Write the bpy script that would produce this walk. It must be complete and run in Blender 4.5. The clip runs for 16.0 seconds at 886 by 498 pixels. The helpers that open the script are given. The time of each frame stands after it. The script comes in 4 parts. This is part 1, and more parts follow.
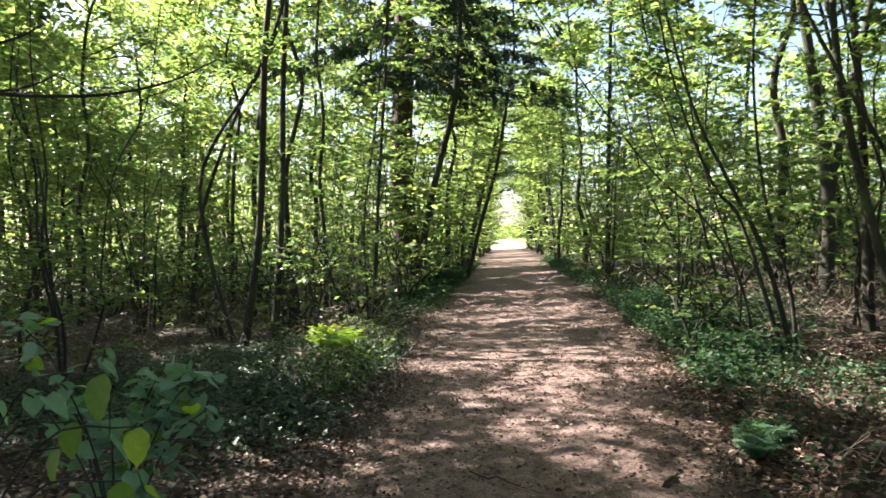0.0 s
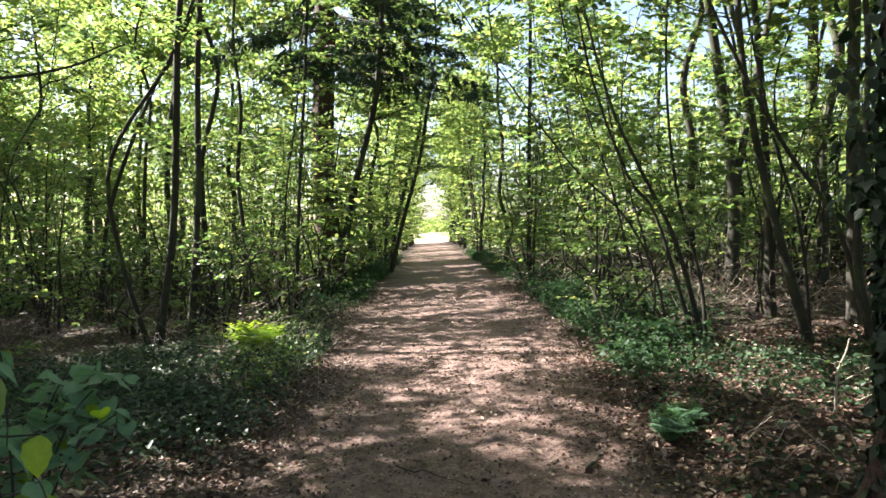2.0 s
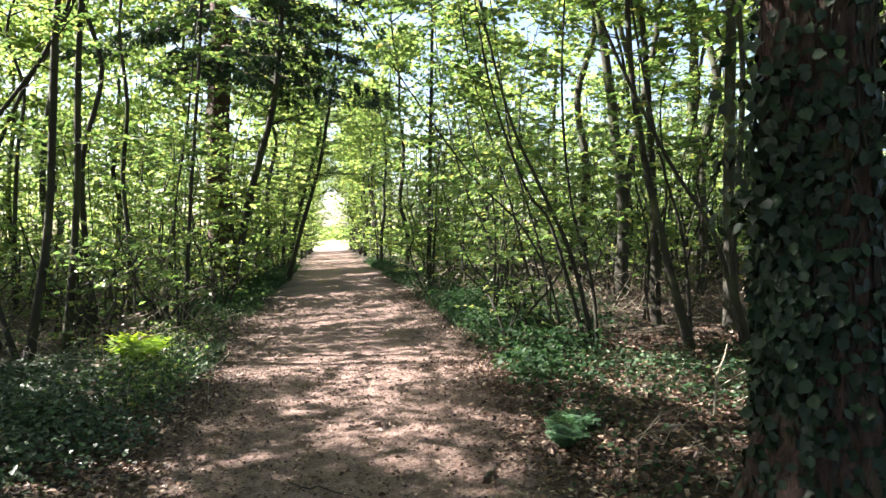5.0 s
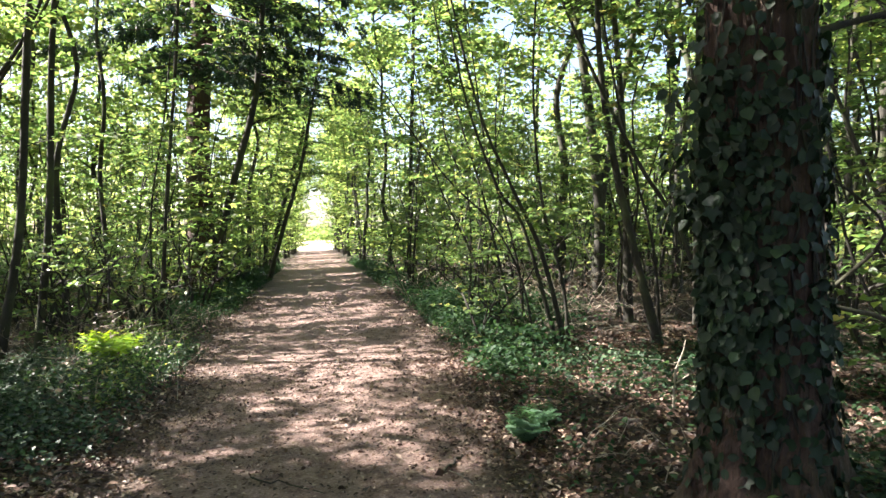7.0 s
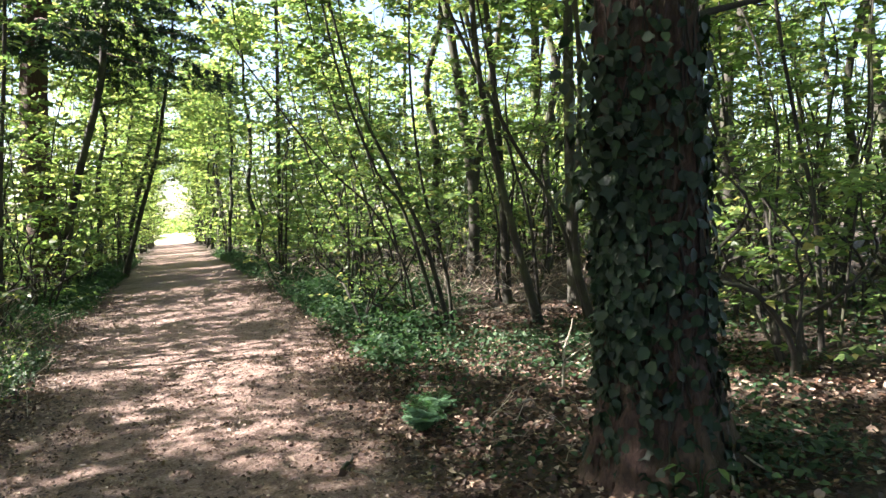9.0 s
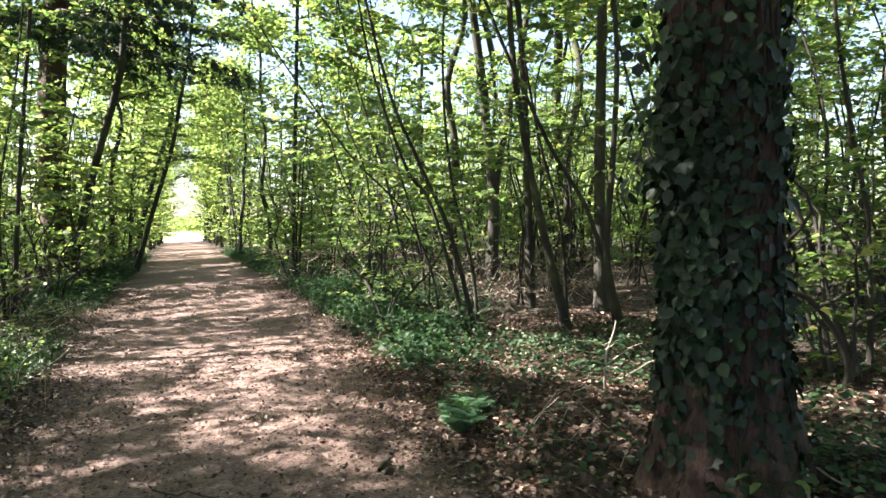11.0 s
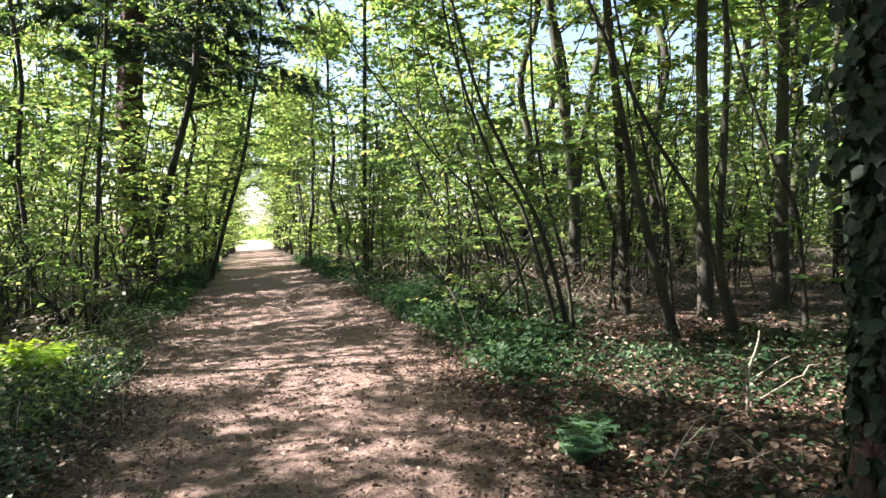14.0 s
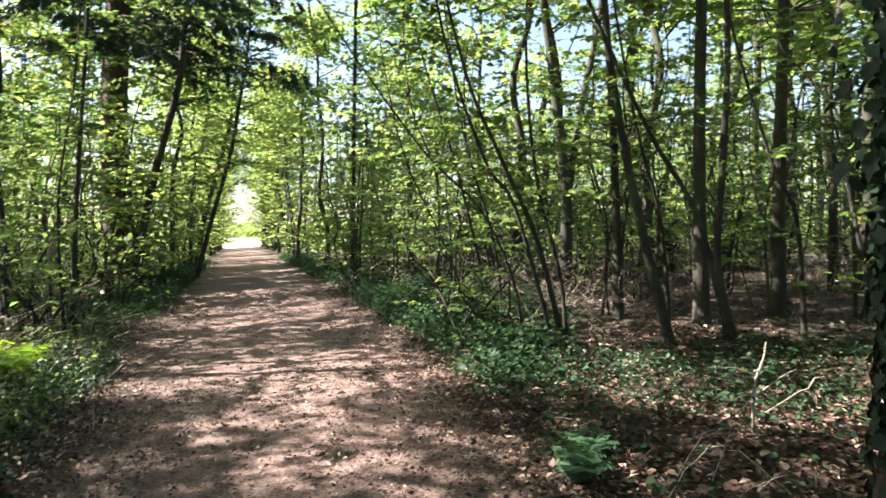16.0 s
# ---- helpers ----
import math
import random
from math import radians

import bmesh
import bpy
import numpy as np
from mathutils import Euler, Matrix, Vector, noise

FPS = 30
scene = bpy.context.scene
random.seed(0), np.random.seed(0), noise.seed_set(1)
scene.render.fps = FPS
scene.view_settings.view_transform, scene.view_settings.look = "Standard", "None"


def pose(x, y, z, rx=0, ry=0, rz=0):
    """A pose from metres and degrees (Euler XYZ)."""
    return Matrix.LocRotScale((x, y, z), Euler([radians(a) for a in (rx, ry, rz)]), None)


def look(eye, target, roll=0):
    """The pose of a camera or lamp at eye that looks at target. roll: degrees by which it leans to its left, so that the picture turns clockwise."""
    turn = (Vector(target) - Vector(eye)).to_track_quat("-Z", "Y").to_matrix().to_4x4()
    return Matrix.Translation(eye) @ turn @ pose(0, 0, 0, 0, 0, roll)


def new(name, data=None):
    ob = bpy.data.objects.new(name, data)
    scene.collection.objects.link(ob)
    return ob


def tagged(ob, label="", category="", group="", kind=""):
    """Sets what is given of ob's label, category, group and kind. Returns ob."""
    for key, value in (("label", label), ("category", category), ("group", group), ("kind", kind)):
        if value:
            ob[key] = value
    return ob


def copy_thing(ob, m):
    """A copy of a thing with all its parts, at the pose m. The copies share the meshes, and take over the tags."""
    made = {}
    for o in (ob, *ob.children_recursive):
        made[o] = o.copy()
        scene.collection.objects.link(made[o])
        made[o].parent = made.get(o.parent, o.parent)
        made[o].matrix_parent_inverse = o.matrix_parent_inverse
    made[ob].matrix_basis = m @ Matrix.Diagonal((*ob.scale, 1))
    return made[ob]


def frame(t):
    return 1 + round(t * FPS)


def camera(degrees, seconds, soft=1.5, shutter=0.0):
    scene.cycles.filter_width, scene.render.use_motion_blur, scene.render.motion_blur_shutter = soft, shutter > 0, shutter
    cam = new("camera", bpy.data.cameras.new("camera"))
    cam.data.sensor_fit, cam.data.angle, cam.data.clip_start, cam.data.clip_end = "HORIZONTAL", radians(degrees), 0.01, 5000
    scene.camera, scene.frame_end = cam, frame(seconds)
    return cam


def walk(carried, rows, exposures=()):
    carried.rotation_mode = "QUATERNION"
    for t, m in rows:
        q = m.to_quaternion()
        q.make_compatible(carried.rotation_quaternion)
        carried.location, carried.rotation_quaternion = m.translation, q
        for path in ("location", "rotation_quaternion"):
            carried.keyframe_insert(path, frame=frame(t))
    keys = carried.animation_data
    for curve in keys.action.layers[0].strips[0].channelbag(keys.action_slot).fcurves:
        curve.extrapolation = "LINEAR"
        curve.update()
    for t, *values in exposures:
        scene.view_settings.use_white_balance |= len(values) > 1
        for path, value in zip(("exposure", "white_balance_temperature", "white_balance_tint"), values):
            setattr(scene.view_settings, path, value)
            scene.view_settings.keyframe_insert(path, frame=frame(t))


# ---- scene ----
cam = camera(66.7, 16.0, shutter=0.5)
PATH = [
    (0, (0.331, -0.222, 1.496), (0.051, 1.758, 1.459), -0.89),
    (0.5, (0.315, -0.220, 1.496), (0.126, 1.770, 1.447), -0.65),
    (1, (0.312, -0.200, 1.492), (0.197, 1.796, 1.432), -0.82),
    (1.5, (0.317, -0.185, 1.490), (0.231, 1.813, 1.431), -0.98),
    (2, (0.318, -0.189, 1.488), (0.265, 1.810, 1.429), -1.12),
    (2.5, (0.317, -0.209, 1.494), (0.309, 1.791, 1.448), -1.18),
    (3, (0.324, -0.192, 1.490), (0.359, 1.807, 1.439), -1.05),
    (3.5, (0.323, -0.191, 1.488), (0.386, 1.807, 1.440), -1.07),
    (4, (0.334, -0.191, 1.490), (0.451, 1.806, 1.471), -0.99),
    (4.5, (0.332, -0.203, 1.488), (0.524, 1.788, 1.468), -0.61),
    (4.7, (0.320, -0.130, 1.493), (0.541, 1.857, 1.455), -0.49),
    (7, (0.475, -0.209, 1.468), (0.758, 1.771, 1.431), -0.31),
    (7.5, (0.505, -0.205, 1.469), (0.805, 1.772, 1.421), -0.62),
    (8, (0.492, -0.170, 1.468), (0.941, 1.779, 1.421), -1.03),
    (8.5, (0.443, -0.084, 1.464), (1.039, 1.824, 1.391), -2.08),
    (8.7, (0.419, -0.057, 1.466), (1.063, 1.834, 1.380), -2.26),
    (11, (0.210, 0.227, 1.370), (0.850, 2.121, 1.307), -0.12),
    (11.5, (0.236, 0.351, 1.337), (0.765, 2.279, 1.270), 1.30),
    (12, (0.300, 0.485, 1.329), (0.654, 2.454, 1.328), 2.54),
    (12.5, (0.285, 0.575, 1.326), (0.567, 2.554, 1.261), 2.96),
    (13, (0.181, 0.675, 1.346), (0.553, 2.640, 1.318), 0.46),
    (13.5, (0.104, 0.750, 1.352), (0.571, 2.695, 1.362), -0.99),
    (14, (0.119, 0.836, 1.341), (0.578, 2.782, 1.293), -1.23),
    (14.5, (0.179, 0.935, 1.344), (0.575, 2.895, 1.311), -0.03),
    (15, (0.230, 0.986, 1.342), (0.562, 2.958, 1.323), 1.28),
    (15.5, (0.216, 1.041, 1.337), (0.606, 3.002, 1.284), 1.26),
    (16, (0.164, 1.068, 1.353), (0.655, 3.006, 1.305), -0.51),
]
walk(cam, [(t, look(eye, target, roll)) for t, eye, target, roll in PATH], [(0.0, 2.71, 6600, 15), (4.5, 2.86, 6600, 15), (8.5, 3.04, 6600, 15), (11.5, 3.05, 6600, 15), (13.0, 2.86, 6600, 15), (16.0, 2.77, 6600, 15)])

# ---- light ----
SUN_EL, SUN_AZ = radians(40), (-0.927, 0.375)
world = bpy.data.worlds.new("sky")
scene.world = world
world.use_nodes = True
wn = world.node_tree
sky = wn.nodes.new("ShaderNodeTexSky")
sky.sky_type = "NISHITA"
sky.sun_disc = False
sky.sun_elevation = SUN_EL
sky.sun_rotation = math.atan2(SUN_AZ[0], SUN_AZ[1])
sky.dust_density = 1.6
wn.links.new(sky.outputs[0], wn.nodes["Background"].inputs[0])
wn.nodes["Background"].inputs[1].default_value = 0.056
sun = new("sun", bpy.data.lights.new("sun", "SUN"))
sun.data.energy, sun.data.angle, sun.data.color = 5.0, radians(0.5), (1.0, 0.95, 0.88)
flat = math.hypot(*SUN_AZ)
to_sun = Vector((SUN_AZ[0] / flat * math.cos(SUN_EL), SUN_AZ[1] / flat * math.cos(SUN_EL), math.sin(SUN_EL)))
sun.matrix_world = look(tuple(to_sun * 60), (0, 0, 0))

rng = np.random.default_rng(7)
UP = np.array([0.0, 0.0, 1.0])


# ---- materials ----
def material(name):
    m = bpy.data.materials.new(name)
    m.use_nodes = True
    return m, m.node_tree.nodes, m.node_tree.links, m.node_tree.nodes["Principled BSDF"]


def ramp(nodes, stops):
    r = nodes.new("ShaderNodeValToRGB")
    while len(r.color_ramp.elements) < len(stops):
        r.color_ramp.elements.new(0.5)
    for e, (p, c) in zip(r.color_ramp.elements, stops):
        e.position, e.color = p, (*c, 1)
    return r


def tex(nodes, links, scale, detail=5, stretch=(1, 1, 1), rough=0.6):
    geo = nodes.new("ShaderNodeTexCoord")
    mp = nodes.new("ShaderNodeMapping")
    mp.inputs["Scale"].default_value = stretch
    n = nodes.new("ShaderNodeTexNoise")
    n.inputs["Scale"].default_value, n.inputs["Detail"].default_value, n.inputs["Roughness"].default_value = scale, detail, rough
    links.new(geo.outputs["Object"], mp.inputs[0])
    links.new(mp.outputs[0], n.inputs["Vector"])
    return n


def bump(nodes, links, bsdf, height, strength, distance):
    b = nodes.new("ShaderNodeBump")
    b.inputs["Strength"].default_value, b.inputs["Distance"].default_value = strength, distance
    links.new(height, b.inputs["Height"])
    links.new(b.outputs[0], bsdf.inputs["Normal"])


def mix(nodes, links, fac, a, b):
    m = nodes.new("ShaderNodeMix")
    m.data_type = "RGBA"
    for sock, v in ((m.inputs[0], fac), (m.inputs[6], a), (m.inputs[7], b)):
        if isinstance(v, tuple):
            sock.default_value = (*v, 1)
        elif isinstance(v, float):
            sock.default_value = v
        else:
            links.new(v, sock)
    return m.outputs[2]


def leaf_material(name, stops, glow, through_share=0.45, rough=0.45, gloss=0.4):
    """Leaves: each island takes its own tone; light also passes through."""
    m, n, l, b = material(name)
    geo = n.new("ShaderNodeNewGeometry")
    r = ramp(n, stops)
    l.new(geo.outputs["Random Per Island"], r.inputs[0])
    mott = tex(n, l, 40, 3)
    dark = ramp(n, [(0.3, (0.75, 0.75, 0.75)), (0.7, (1.1, 1.1, 1.05))])
    l.new(mott.outputs[0], dark.inputs[0])
    mul = n.new("ShaderNodeMix")
    mul.data_type, mul.blend_type = "RGBA", "MULTIPLY"
    mul.inputs[0].default_value = 1.0
    l.new(r.outputs[0], mul.inputs[6])
    l.new(dark.outputs[0], mul.inputs[7])
    l.new(mul.outputs[2], b.inputs["Base Color"])
    b.inputs["Roughness"].default_value = rough
    b.inputs["Specular IOR Level"].default_value = gloss
    t = n.new("ShaderNodeBsdfTranslucent")
    tint = n.new("ShaderNodeMix")
    tint.data_type, tint.blend_type = "RGBA", "MULTIPLY"
    tint.inputs[0].default_value = 1.0
    l.new(mul.outputs[2], tint.inputs[6])
    tint.inputs[7].default_value = (*glow, 1)
    l.new(tint.outputs[2], t.inputs[0])
    s = n.new("ShaderNodeMixShader")
    s.inputs[0].default_value = through_share
    l.new(b.outputs[0], s.inputs[1])
    l.new(t.outputs[0], s.inputs[2])
    l.new(s.outputs[0], n["Material Output"].inputs[0])
    return m


def bark_material(name, low, high, moss=0.0, stretch=(9, 9, 1.3), scale=3.0, depth=0.02):
    m, n, l, b = material(name)
    fine = tex(n, l, scale * 3, 8, stretch, 0.65)
    broad = tex(n, l, 1.4, 3)
    c = ramp(n, [(0.32, low), (0.52, tuple((a + q) / 2 for a, q in zip(low, high))), (0.7, high)])
    l.new(fine.outputs[0], c.inputs[0])
    patch = ramp(n, [(0.48, (0, 0, 0)), (0.62, (moss, moss, moss))])
    l.new(broad.outputs[0], patch.inputs[0])
    l.new(mix(n, l, patch.outputs[0], c.outputs[0], (0.07, 0.09, 0.03)), b.inputs["Base Color"])
    b.inputs["Roughness"].default_value = 0.9
    bump(n, l, b, fine.outputs[0], 0.9, depth)
    return m


LEAF_STOPS = [(0.0, (0.055, 0.1, 0.038)), (0.35, (0.084, 0.142, 0.05)), (0.75, (0.12, 0.178, 0.062)), (0.93, (0.19, 0.21, 0.075)), (1.0, (0.3, 0.26, 0.1))]
LEAF = leaf_material("hazel_leaf", LEAF_STOPS, (2.0, 2.1, 1.45), 0.5)
CANOPY = leaf_material("canopy_leaf", [(0.0, (0.08, 0.135, 0.048)), (0.5, (0.13, 0.192, 0.068)), (1.0, (0.235, 0.255, 0.095))], (2.1, 2.15, 1.5), 0.6)
NEEDLE = leaf_material("spruce_needle", [(0.0, (0.015, 0.04, 0.02)), (1.0, (0.04, 0.075, 0.03))], (1.2, 1.3, 1.0), 0.2, 0.5)
IVY = leaf_material("ivy_leaf", [(0.0, (0.008, 0.018, 0.010)), (0.75, (0.016, 0.034, 0.017)), (1.0, (0.034, 0.06, 0.03))], (1.5, 1.6, 1.0), 0.12, 0.5, 0.25)
HERB = leaf_material("herb_leaf", [(0.0, (0.016, 0.042, 0.020)), (0.6, (0.026, 0.062, 0.028)), (1.0, (0.058, 0.10, 0.045))], (1.7, 1.8, 1.2), 0.32, 0.6, 0.18)
GROUND_IVY = leaf_material("ground_ivy_leaf", [(0.0, (0.014, 0.032, 0.016)), (0.7, (0.030, 0.062, 0.030)), (1.0, (0.075, 0.12, 0.06))], (1.5, 1.6, 1.0), 0.15, 0.5, 0.3)
SHRUB = leaf_material("shrub_leaf", [(0.0, (0.10, 0.19, 0.12)), (1.0, (0.19, 0.30, 0.21))], (1.5, 1.9, 1.0), 0.3, 0.55)
FERN = leaf_material("fern_frond", [(0.0, (0.06, 0.13, 0.07)), (1.0, (0.11, 0.21, 0.115))], (1.5, 1.8, 1.0), 0.3, 0.55)
FRESH = leaf_material("soft_leaf", [(0.0, (0.065, 0.13, 0.016)), (1.0, (0.11, 0.19, 0.022))], (1.8, 1.9, 1.0), 0.5, 0.55)
BRIGHT = leaf_material("fresh_frond", [(0.0, (0.13, 0.24, 0.025)), (1.0, (0.24, 0.33, 0.04))], (2.2, 2.1, 1.0), 0.5, 0.45)
LITTER = leaf_material("dry_leaf", [(0.0, (0.020, 0.011, 0.008)), (0.5, (0.075, 0.040, 0.027)), (0.8, (0.17, 0.10, 0.07)), (1.0, (0.46, 0.36, 0.29))], (1.0, 0.9, 0.8), 0.12, 0.6)
BARK_STEM = bark_material("stem_bark", (0.009, 0.0075, 0.006), (0.038, 0.033, 0.024), 0.45, (14, 14, 2), 3.0, 0.008)
BARK_GREY = bark_material("grey_bark", (0.014, 0.013, 0.010), (0.05, 0.046, 0.034), 0.6, (7, 7, 1.5), 2.5, 0.012)
BARK_PINE = bark_material("reddish_bark", (0.022, 0.011, 0.008), (0.115, 0.062, 0.047), 0.2, (8, 8, 0.8), 2.2, 0.06)
BARK_DEAD = bark_material("bare_wood", (0.2, 0.17, 0.13), (0.45, 0.4, 0.32), 0.0, (10, 10, 2), 3.0, 0.005)


def path_middle(y):
    return -0.035 * np.maximum(np.asarray(y, float) - 4.0, 0.0)


def path_centre(y):
    return 0.2 - 0.046 * np.maximum(np.asarray(y, float) - 8.0, 0.0)


def path_off(x, y):
    """Distance from the middle of the path, where 1.3 is its edge; the path widens ahead."""
    y = np.asarray(y, float)
    return np.abs(np.asarray(x, float) - path_centre(y)) / (1.0 + 0.28 * np.clip((y - 4.0) / 8.0, 0, 1))


def ground_material():
    m, n, l, b = material("forest_floor")
    geo = n.new("ShaderNodeNewGeometry")
    sep = n.new("ShaderNodeSeparateXYZ")
    l.new(geo.outputs["Position"], sep.inputs[0])

    def calc(op, a, c=0.0):
        k = n.new("ShaderNodeMath")
        k.operation = op
        for sock, v in ((k.inputs[0], a), (k.inputs[1], c)):
            if isinstance(v, (int, float)):
                sock.default_value = v
            else:
                l.new(v, sock)
        return k.outputs[0]

    ahead = calc("MULTIPLY", calc("MAXIMUM", calc("SUBTRACT", sep.outputs[1], 8.0), 0.0), 0.046)
    wide = calc("ADD", calc("MULTIPLY", calc("MINIMUM", calc("MAXIMUM", calc("DIVIDE", calc("SUBTRACT", sep.outputs[1], 4.0), 8.0), 0.0), 1.0), 0.28), 1.0)
    off = calc("DIVIDE", calc("ABSOLUTE", calc("SUBTRACT", calc("ADD", sep.outputs[0], ahead), 0.2)), wide)
    wob = tex(n, l, 1.3, 5)
    edge = calc("ADD", off, calc("MULTIPLY", calc("SUBTRACT", wob.outputs[0], 0.5), 1.6))
    mask = n.new("ShaderNodeMapRange")
    mask.inputs[1].default_value, mask.inputs[2].default_value, mask.inputs[3].default_value, mask.inputs[4].default_value = 0.85, 1.65, 1.0, 0.0
    l.new(edge, mask.inputs[0])
    fine, mid, broad = tex(n, l, 55, 8, rough=0.7), tex(n, l, 9, 6), tex(n, l, 0.9, 4)
    dirt = ramp(n, [(0.34, (0.045, 0.024, 0.019)), (0.46, (0.15, 0.092, 0.075)), (0.56, (0.26, 0.175, 0.148)), (0.66, (0.55, 0.44, 0.39))])
    l.new(fine.outputs[0], dirt.inputs[0])
    worn = ramp(n, [(0.38, (0.09, 0.05, 0.039)), (0.62, (0.32, 0.225, 0.19))])
    l.new(mid.outputs[0], worn.inputs[0])
    path_col = mix(n, l, 0.5, dirt.outputs[0], worn.outputs[0])
    soil = ramp(n, [(0.32, (0.015, 0.010, 0.006)), (0.5, (0.041, 0.026, 0.016)), (0.7, (0.098, 0.061, 0.038))])
    l.new(fine.outputs[0], soil.inputs[0])
    green = ramp(n, [(0.52, (0, 0, 0)), (0.68, (0.5, 0.5, 0.5))])
    l.new(broad.outputs[0], green.inputs[0])
    soil_col = mix(n, l, green.outputs[0], soil.outputs[0], (0.05, 0.075, 0.025))
    # beyond the wood lies an open, pale meadow
    open_ = n.new("ShaderNodeMapRange")
    open_.inputs[1].default_value, open_.inputs[2].default_value = 84.0, 92.0
    l.new(sep.outputs[1], open_.inputs[0])
    wood = mix(n, l, mask.outputs[0], soil_col, path_col)
    l.new(mix(n, l, open_.outputs[0], wood, (0.42, 0.43, 0.22)), b.inputs["Base Color"])
    b.inputs["Roughness"].default_value = 0.95
    both = calc("ADD", fine.outputs[0], calc("MULTIPLY", mid.outputs[0], 2.0))
    bump(n, l, b, both, 0.9, 0.04)
    return m


GROUND = ground_material()


# ---- mesh helpers ----
def raw_mesh(name, verts, quads=None, tris=None, mat=None, smooth=False):
    me = bpy.data.meshes.new(name)
    verts = np.asarray(verts, np.float32).reshape(-1, 3)
    loops, totals = [], []
    for faces, k in ((quads, 4), (tris, 3)):
        if faces is not None and len(faces):
            f = np.asarray(faces, np.int32).reshape(-1, k)
            loops.append(f.ravel())
            totals.append(np.full(len(f), k, np.int32))
    loops, totals = np.concatenate(loops), np.concatenate(totals)
    me.vertices.add(len(verts))
    me.vertices.foreach_set("co", verts.ravel())
    me.loops.add(len(loops))
    me.loops.foreach_set("vertex_index", loops)
    me.polygons.add(len(totals))
    me.polygons.foreach_set("loop_start", np.concatenate([[0], np.cumsum(totals)[:-1]]).astype(np.int32))
    me.polygons.foreach_set("loop_total", totals)
    if smooth:
        me.polygons.foreach_set("use_smooth", np.ones(len(totals), bool))
    me.update(calc_edges=True)
    me.validate()
    if mat:
        me.materials.append(mat)
    return me


class Build:
    """Collects tubes and leaves for one mesh."""

    def __init__(self):
        self.v, self.q, self.t, self.n = [], [], [], 0

    def add(self, verts, quads=None, tris=None):
        if quads is not None:
            self.q.append(np.asarray(quads) + self.n)
        if tris is not None:
            self.t.append(np.asarray(tris) + self.n)
        self.v.append(np.asarray(verts, float).reshape(-1, 3))
        self.n += len(self.v[-1])

    def tube(self, pts, radii, sides=6, rough=0.0):
        pts = np.asarray(pts, float)
        radii = np.broadcast_to(np.asarray(radii, float), (len(pts),))
        d = np.gradient(pts, axis=0)
        d /= np.linalg.norm(d, axis=1)[:, None] + 1e-9
        side = np.cross(d, np.where(np.abs(d[:, 2:]) < 0.8, UP, np.array([1.0, 0, 0])))
        side /= np.linalg.norm(side, axis=1)[:, None] + 1e-9
        over = np.cross(d, side)
        a = np.arange(sides) * 2 * np.pi / sides
        r = radii[:, None] * (1 + rough * rng.normal(size=(len(pts), sides)))
        ring = pts[:, None] + r[..., None] * (np.cos(a)[None, :, None] * side[:, None] + np.sin(a)[None, :, None] * over[:, None])
        i, j = np.meshgrid(np.arange(len(pts) - 1), np.arange(sides), indexing="ij")
        k = (j + 1) % sides
        quads = np.stack([i * sides + j, i * sides + k, (i + 1) * sides + k, (i + 1) * sides + j], -1).reshape(-1, 4)
        self.add(ring.reshape(-1, 3), quads)

    def leaves(self, at, along, normal, length, width, fold=0.25, simple=False):
        """Pointed leaves from their stalk ends, folded a little along the midrib."""
        at, along, normal = (np.asarray(v, float) for v in (at, along, normal))
        n = len(at)
        along = along / (np.linalg.norm(along, axis=1)[:, None] + 1e-9)
        across = np.cross(normal, along)
        across /= np.linalg.norm(across, axis=1)[:, None] + 1e-9
        up = np.cross(along, across)
        length, width = np.broadcast_to(length, (n,))[:, None], np.broadcast_to(width, (n,))[:, None]

        def spot(f, s, h):
            return at + along * length * f + across * width * s * 0.5 + up * width * h

        if simple:
            v = np.stack([spot(0, 0, 0), spot(0.45, 1, fold), spot(1, 0, -0.1), spot(0.45, -1, fold)], 1)
            base = np.arange(n)[:, None] * 4
            self.add(v.reshape(-1, 3), None, np.concatenate([base + [0, 2, 1], base + [0, 3, 2]]))
        else:
            v = np.stack([spot(0, 0, 0), spot(0.25, 0.85, fold), spot(0.62, 0.9, fold * 0.8), spot(1, 0, -0.15), spot(0.62, -0.9, fold * 0.8), spot(0.25, -0.85, fold)], 1)
            base = np.arange(n)[:, None] * 6
            self.add(v.reshape(-1, 3), np.concatenate([base + [0, 3, 2, 1], base + [0, 5, 4, 3]]))

    def mesh(self, name, mat, smooth=False):
        return raw_mesh(name, np.concatenate(self.v), np.concatenate(self.q) if self.q else None, np.concatenate(self.t) if self.t else None, mat, smooth)


def part(name, build, mat, parent, label="", smooth=False):
    ob = new(name, build.mesh(name, mat, smooth) if isinstance(build, Build) else build)
    ob.parent = parent
    if label:
        ob["label"] = label
    return ob


def thing(name, label, category, at=(0, 0, 0), group="", kind=""):
    ob = new(name)
    ob.location = at
    ob.empty_display_size = 0.2
    return tagged(ob, label, category, group, kind)


def smooth_line(pts, steps=6):
    """A rounded line through the given points."""
    p = np.asarray(pts, float)
    p = np.vstack([2 * p[0] - p[1], p, 2 * p[-1] - p[-2]])
    out = []
    for i in range(1, len(p) - 2):
        for s in np.arange(steps) / steps:
            a, b, c, d = p[i - 1], p[i], p[i + 1], p[i + 2]
            out.append(0.5 * (2 * b + (c - a) * s + (2 * a - 5 * b + 4 * c - d) * s**2 + (3 * b - a - 3 * c + d) * s**3))
    return np.array(out + [p[-2]])


def unit(v):
    return v / (np.linalg.norm(v, axis=-1, keepdims=True) + 1e-9)


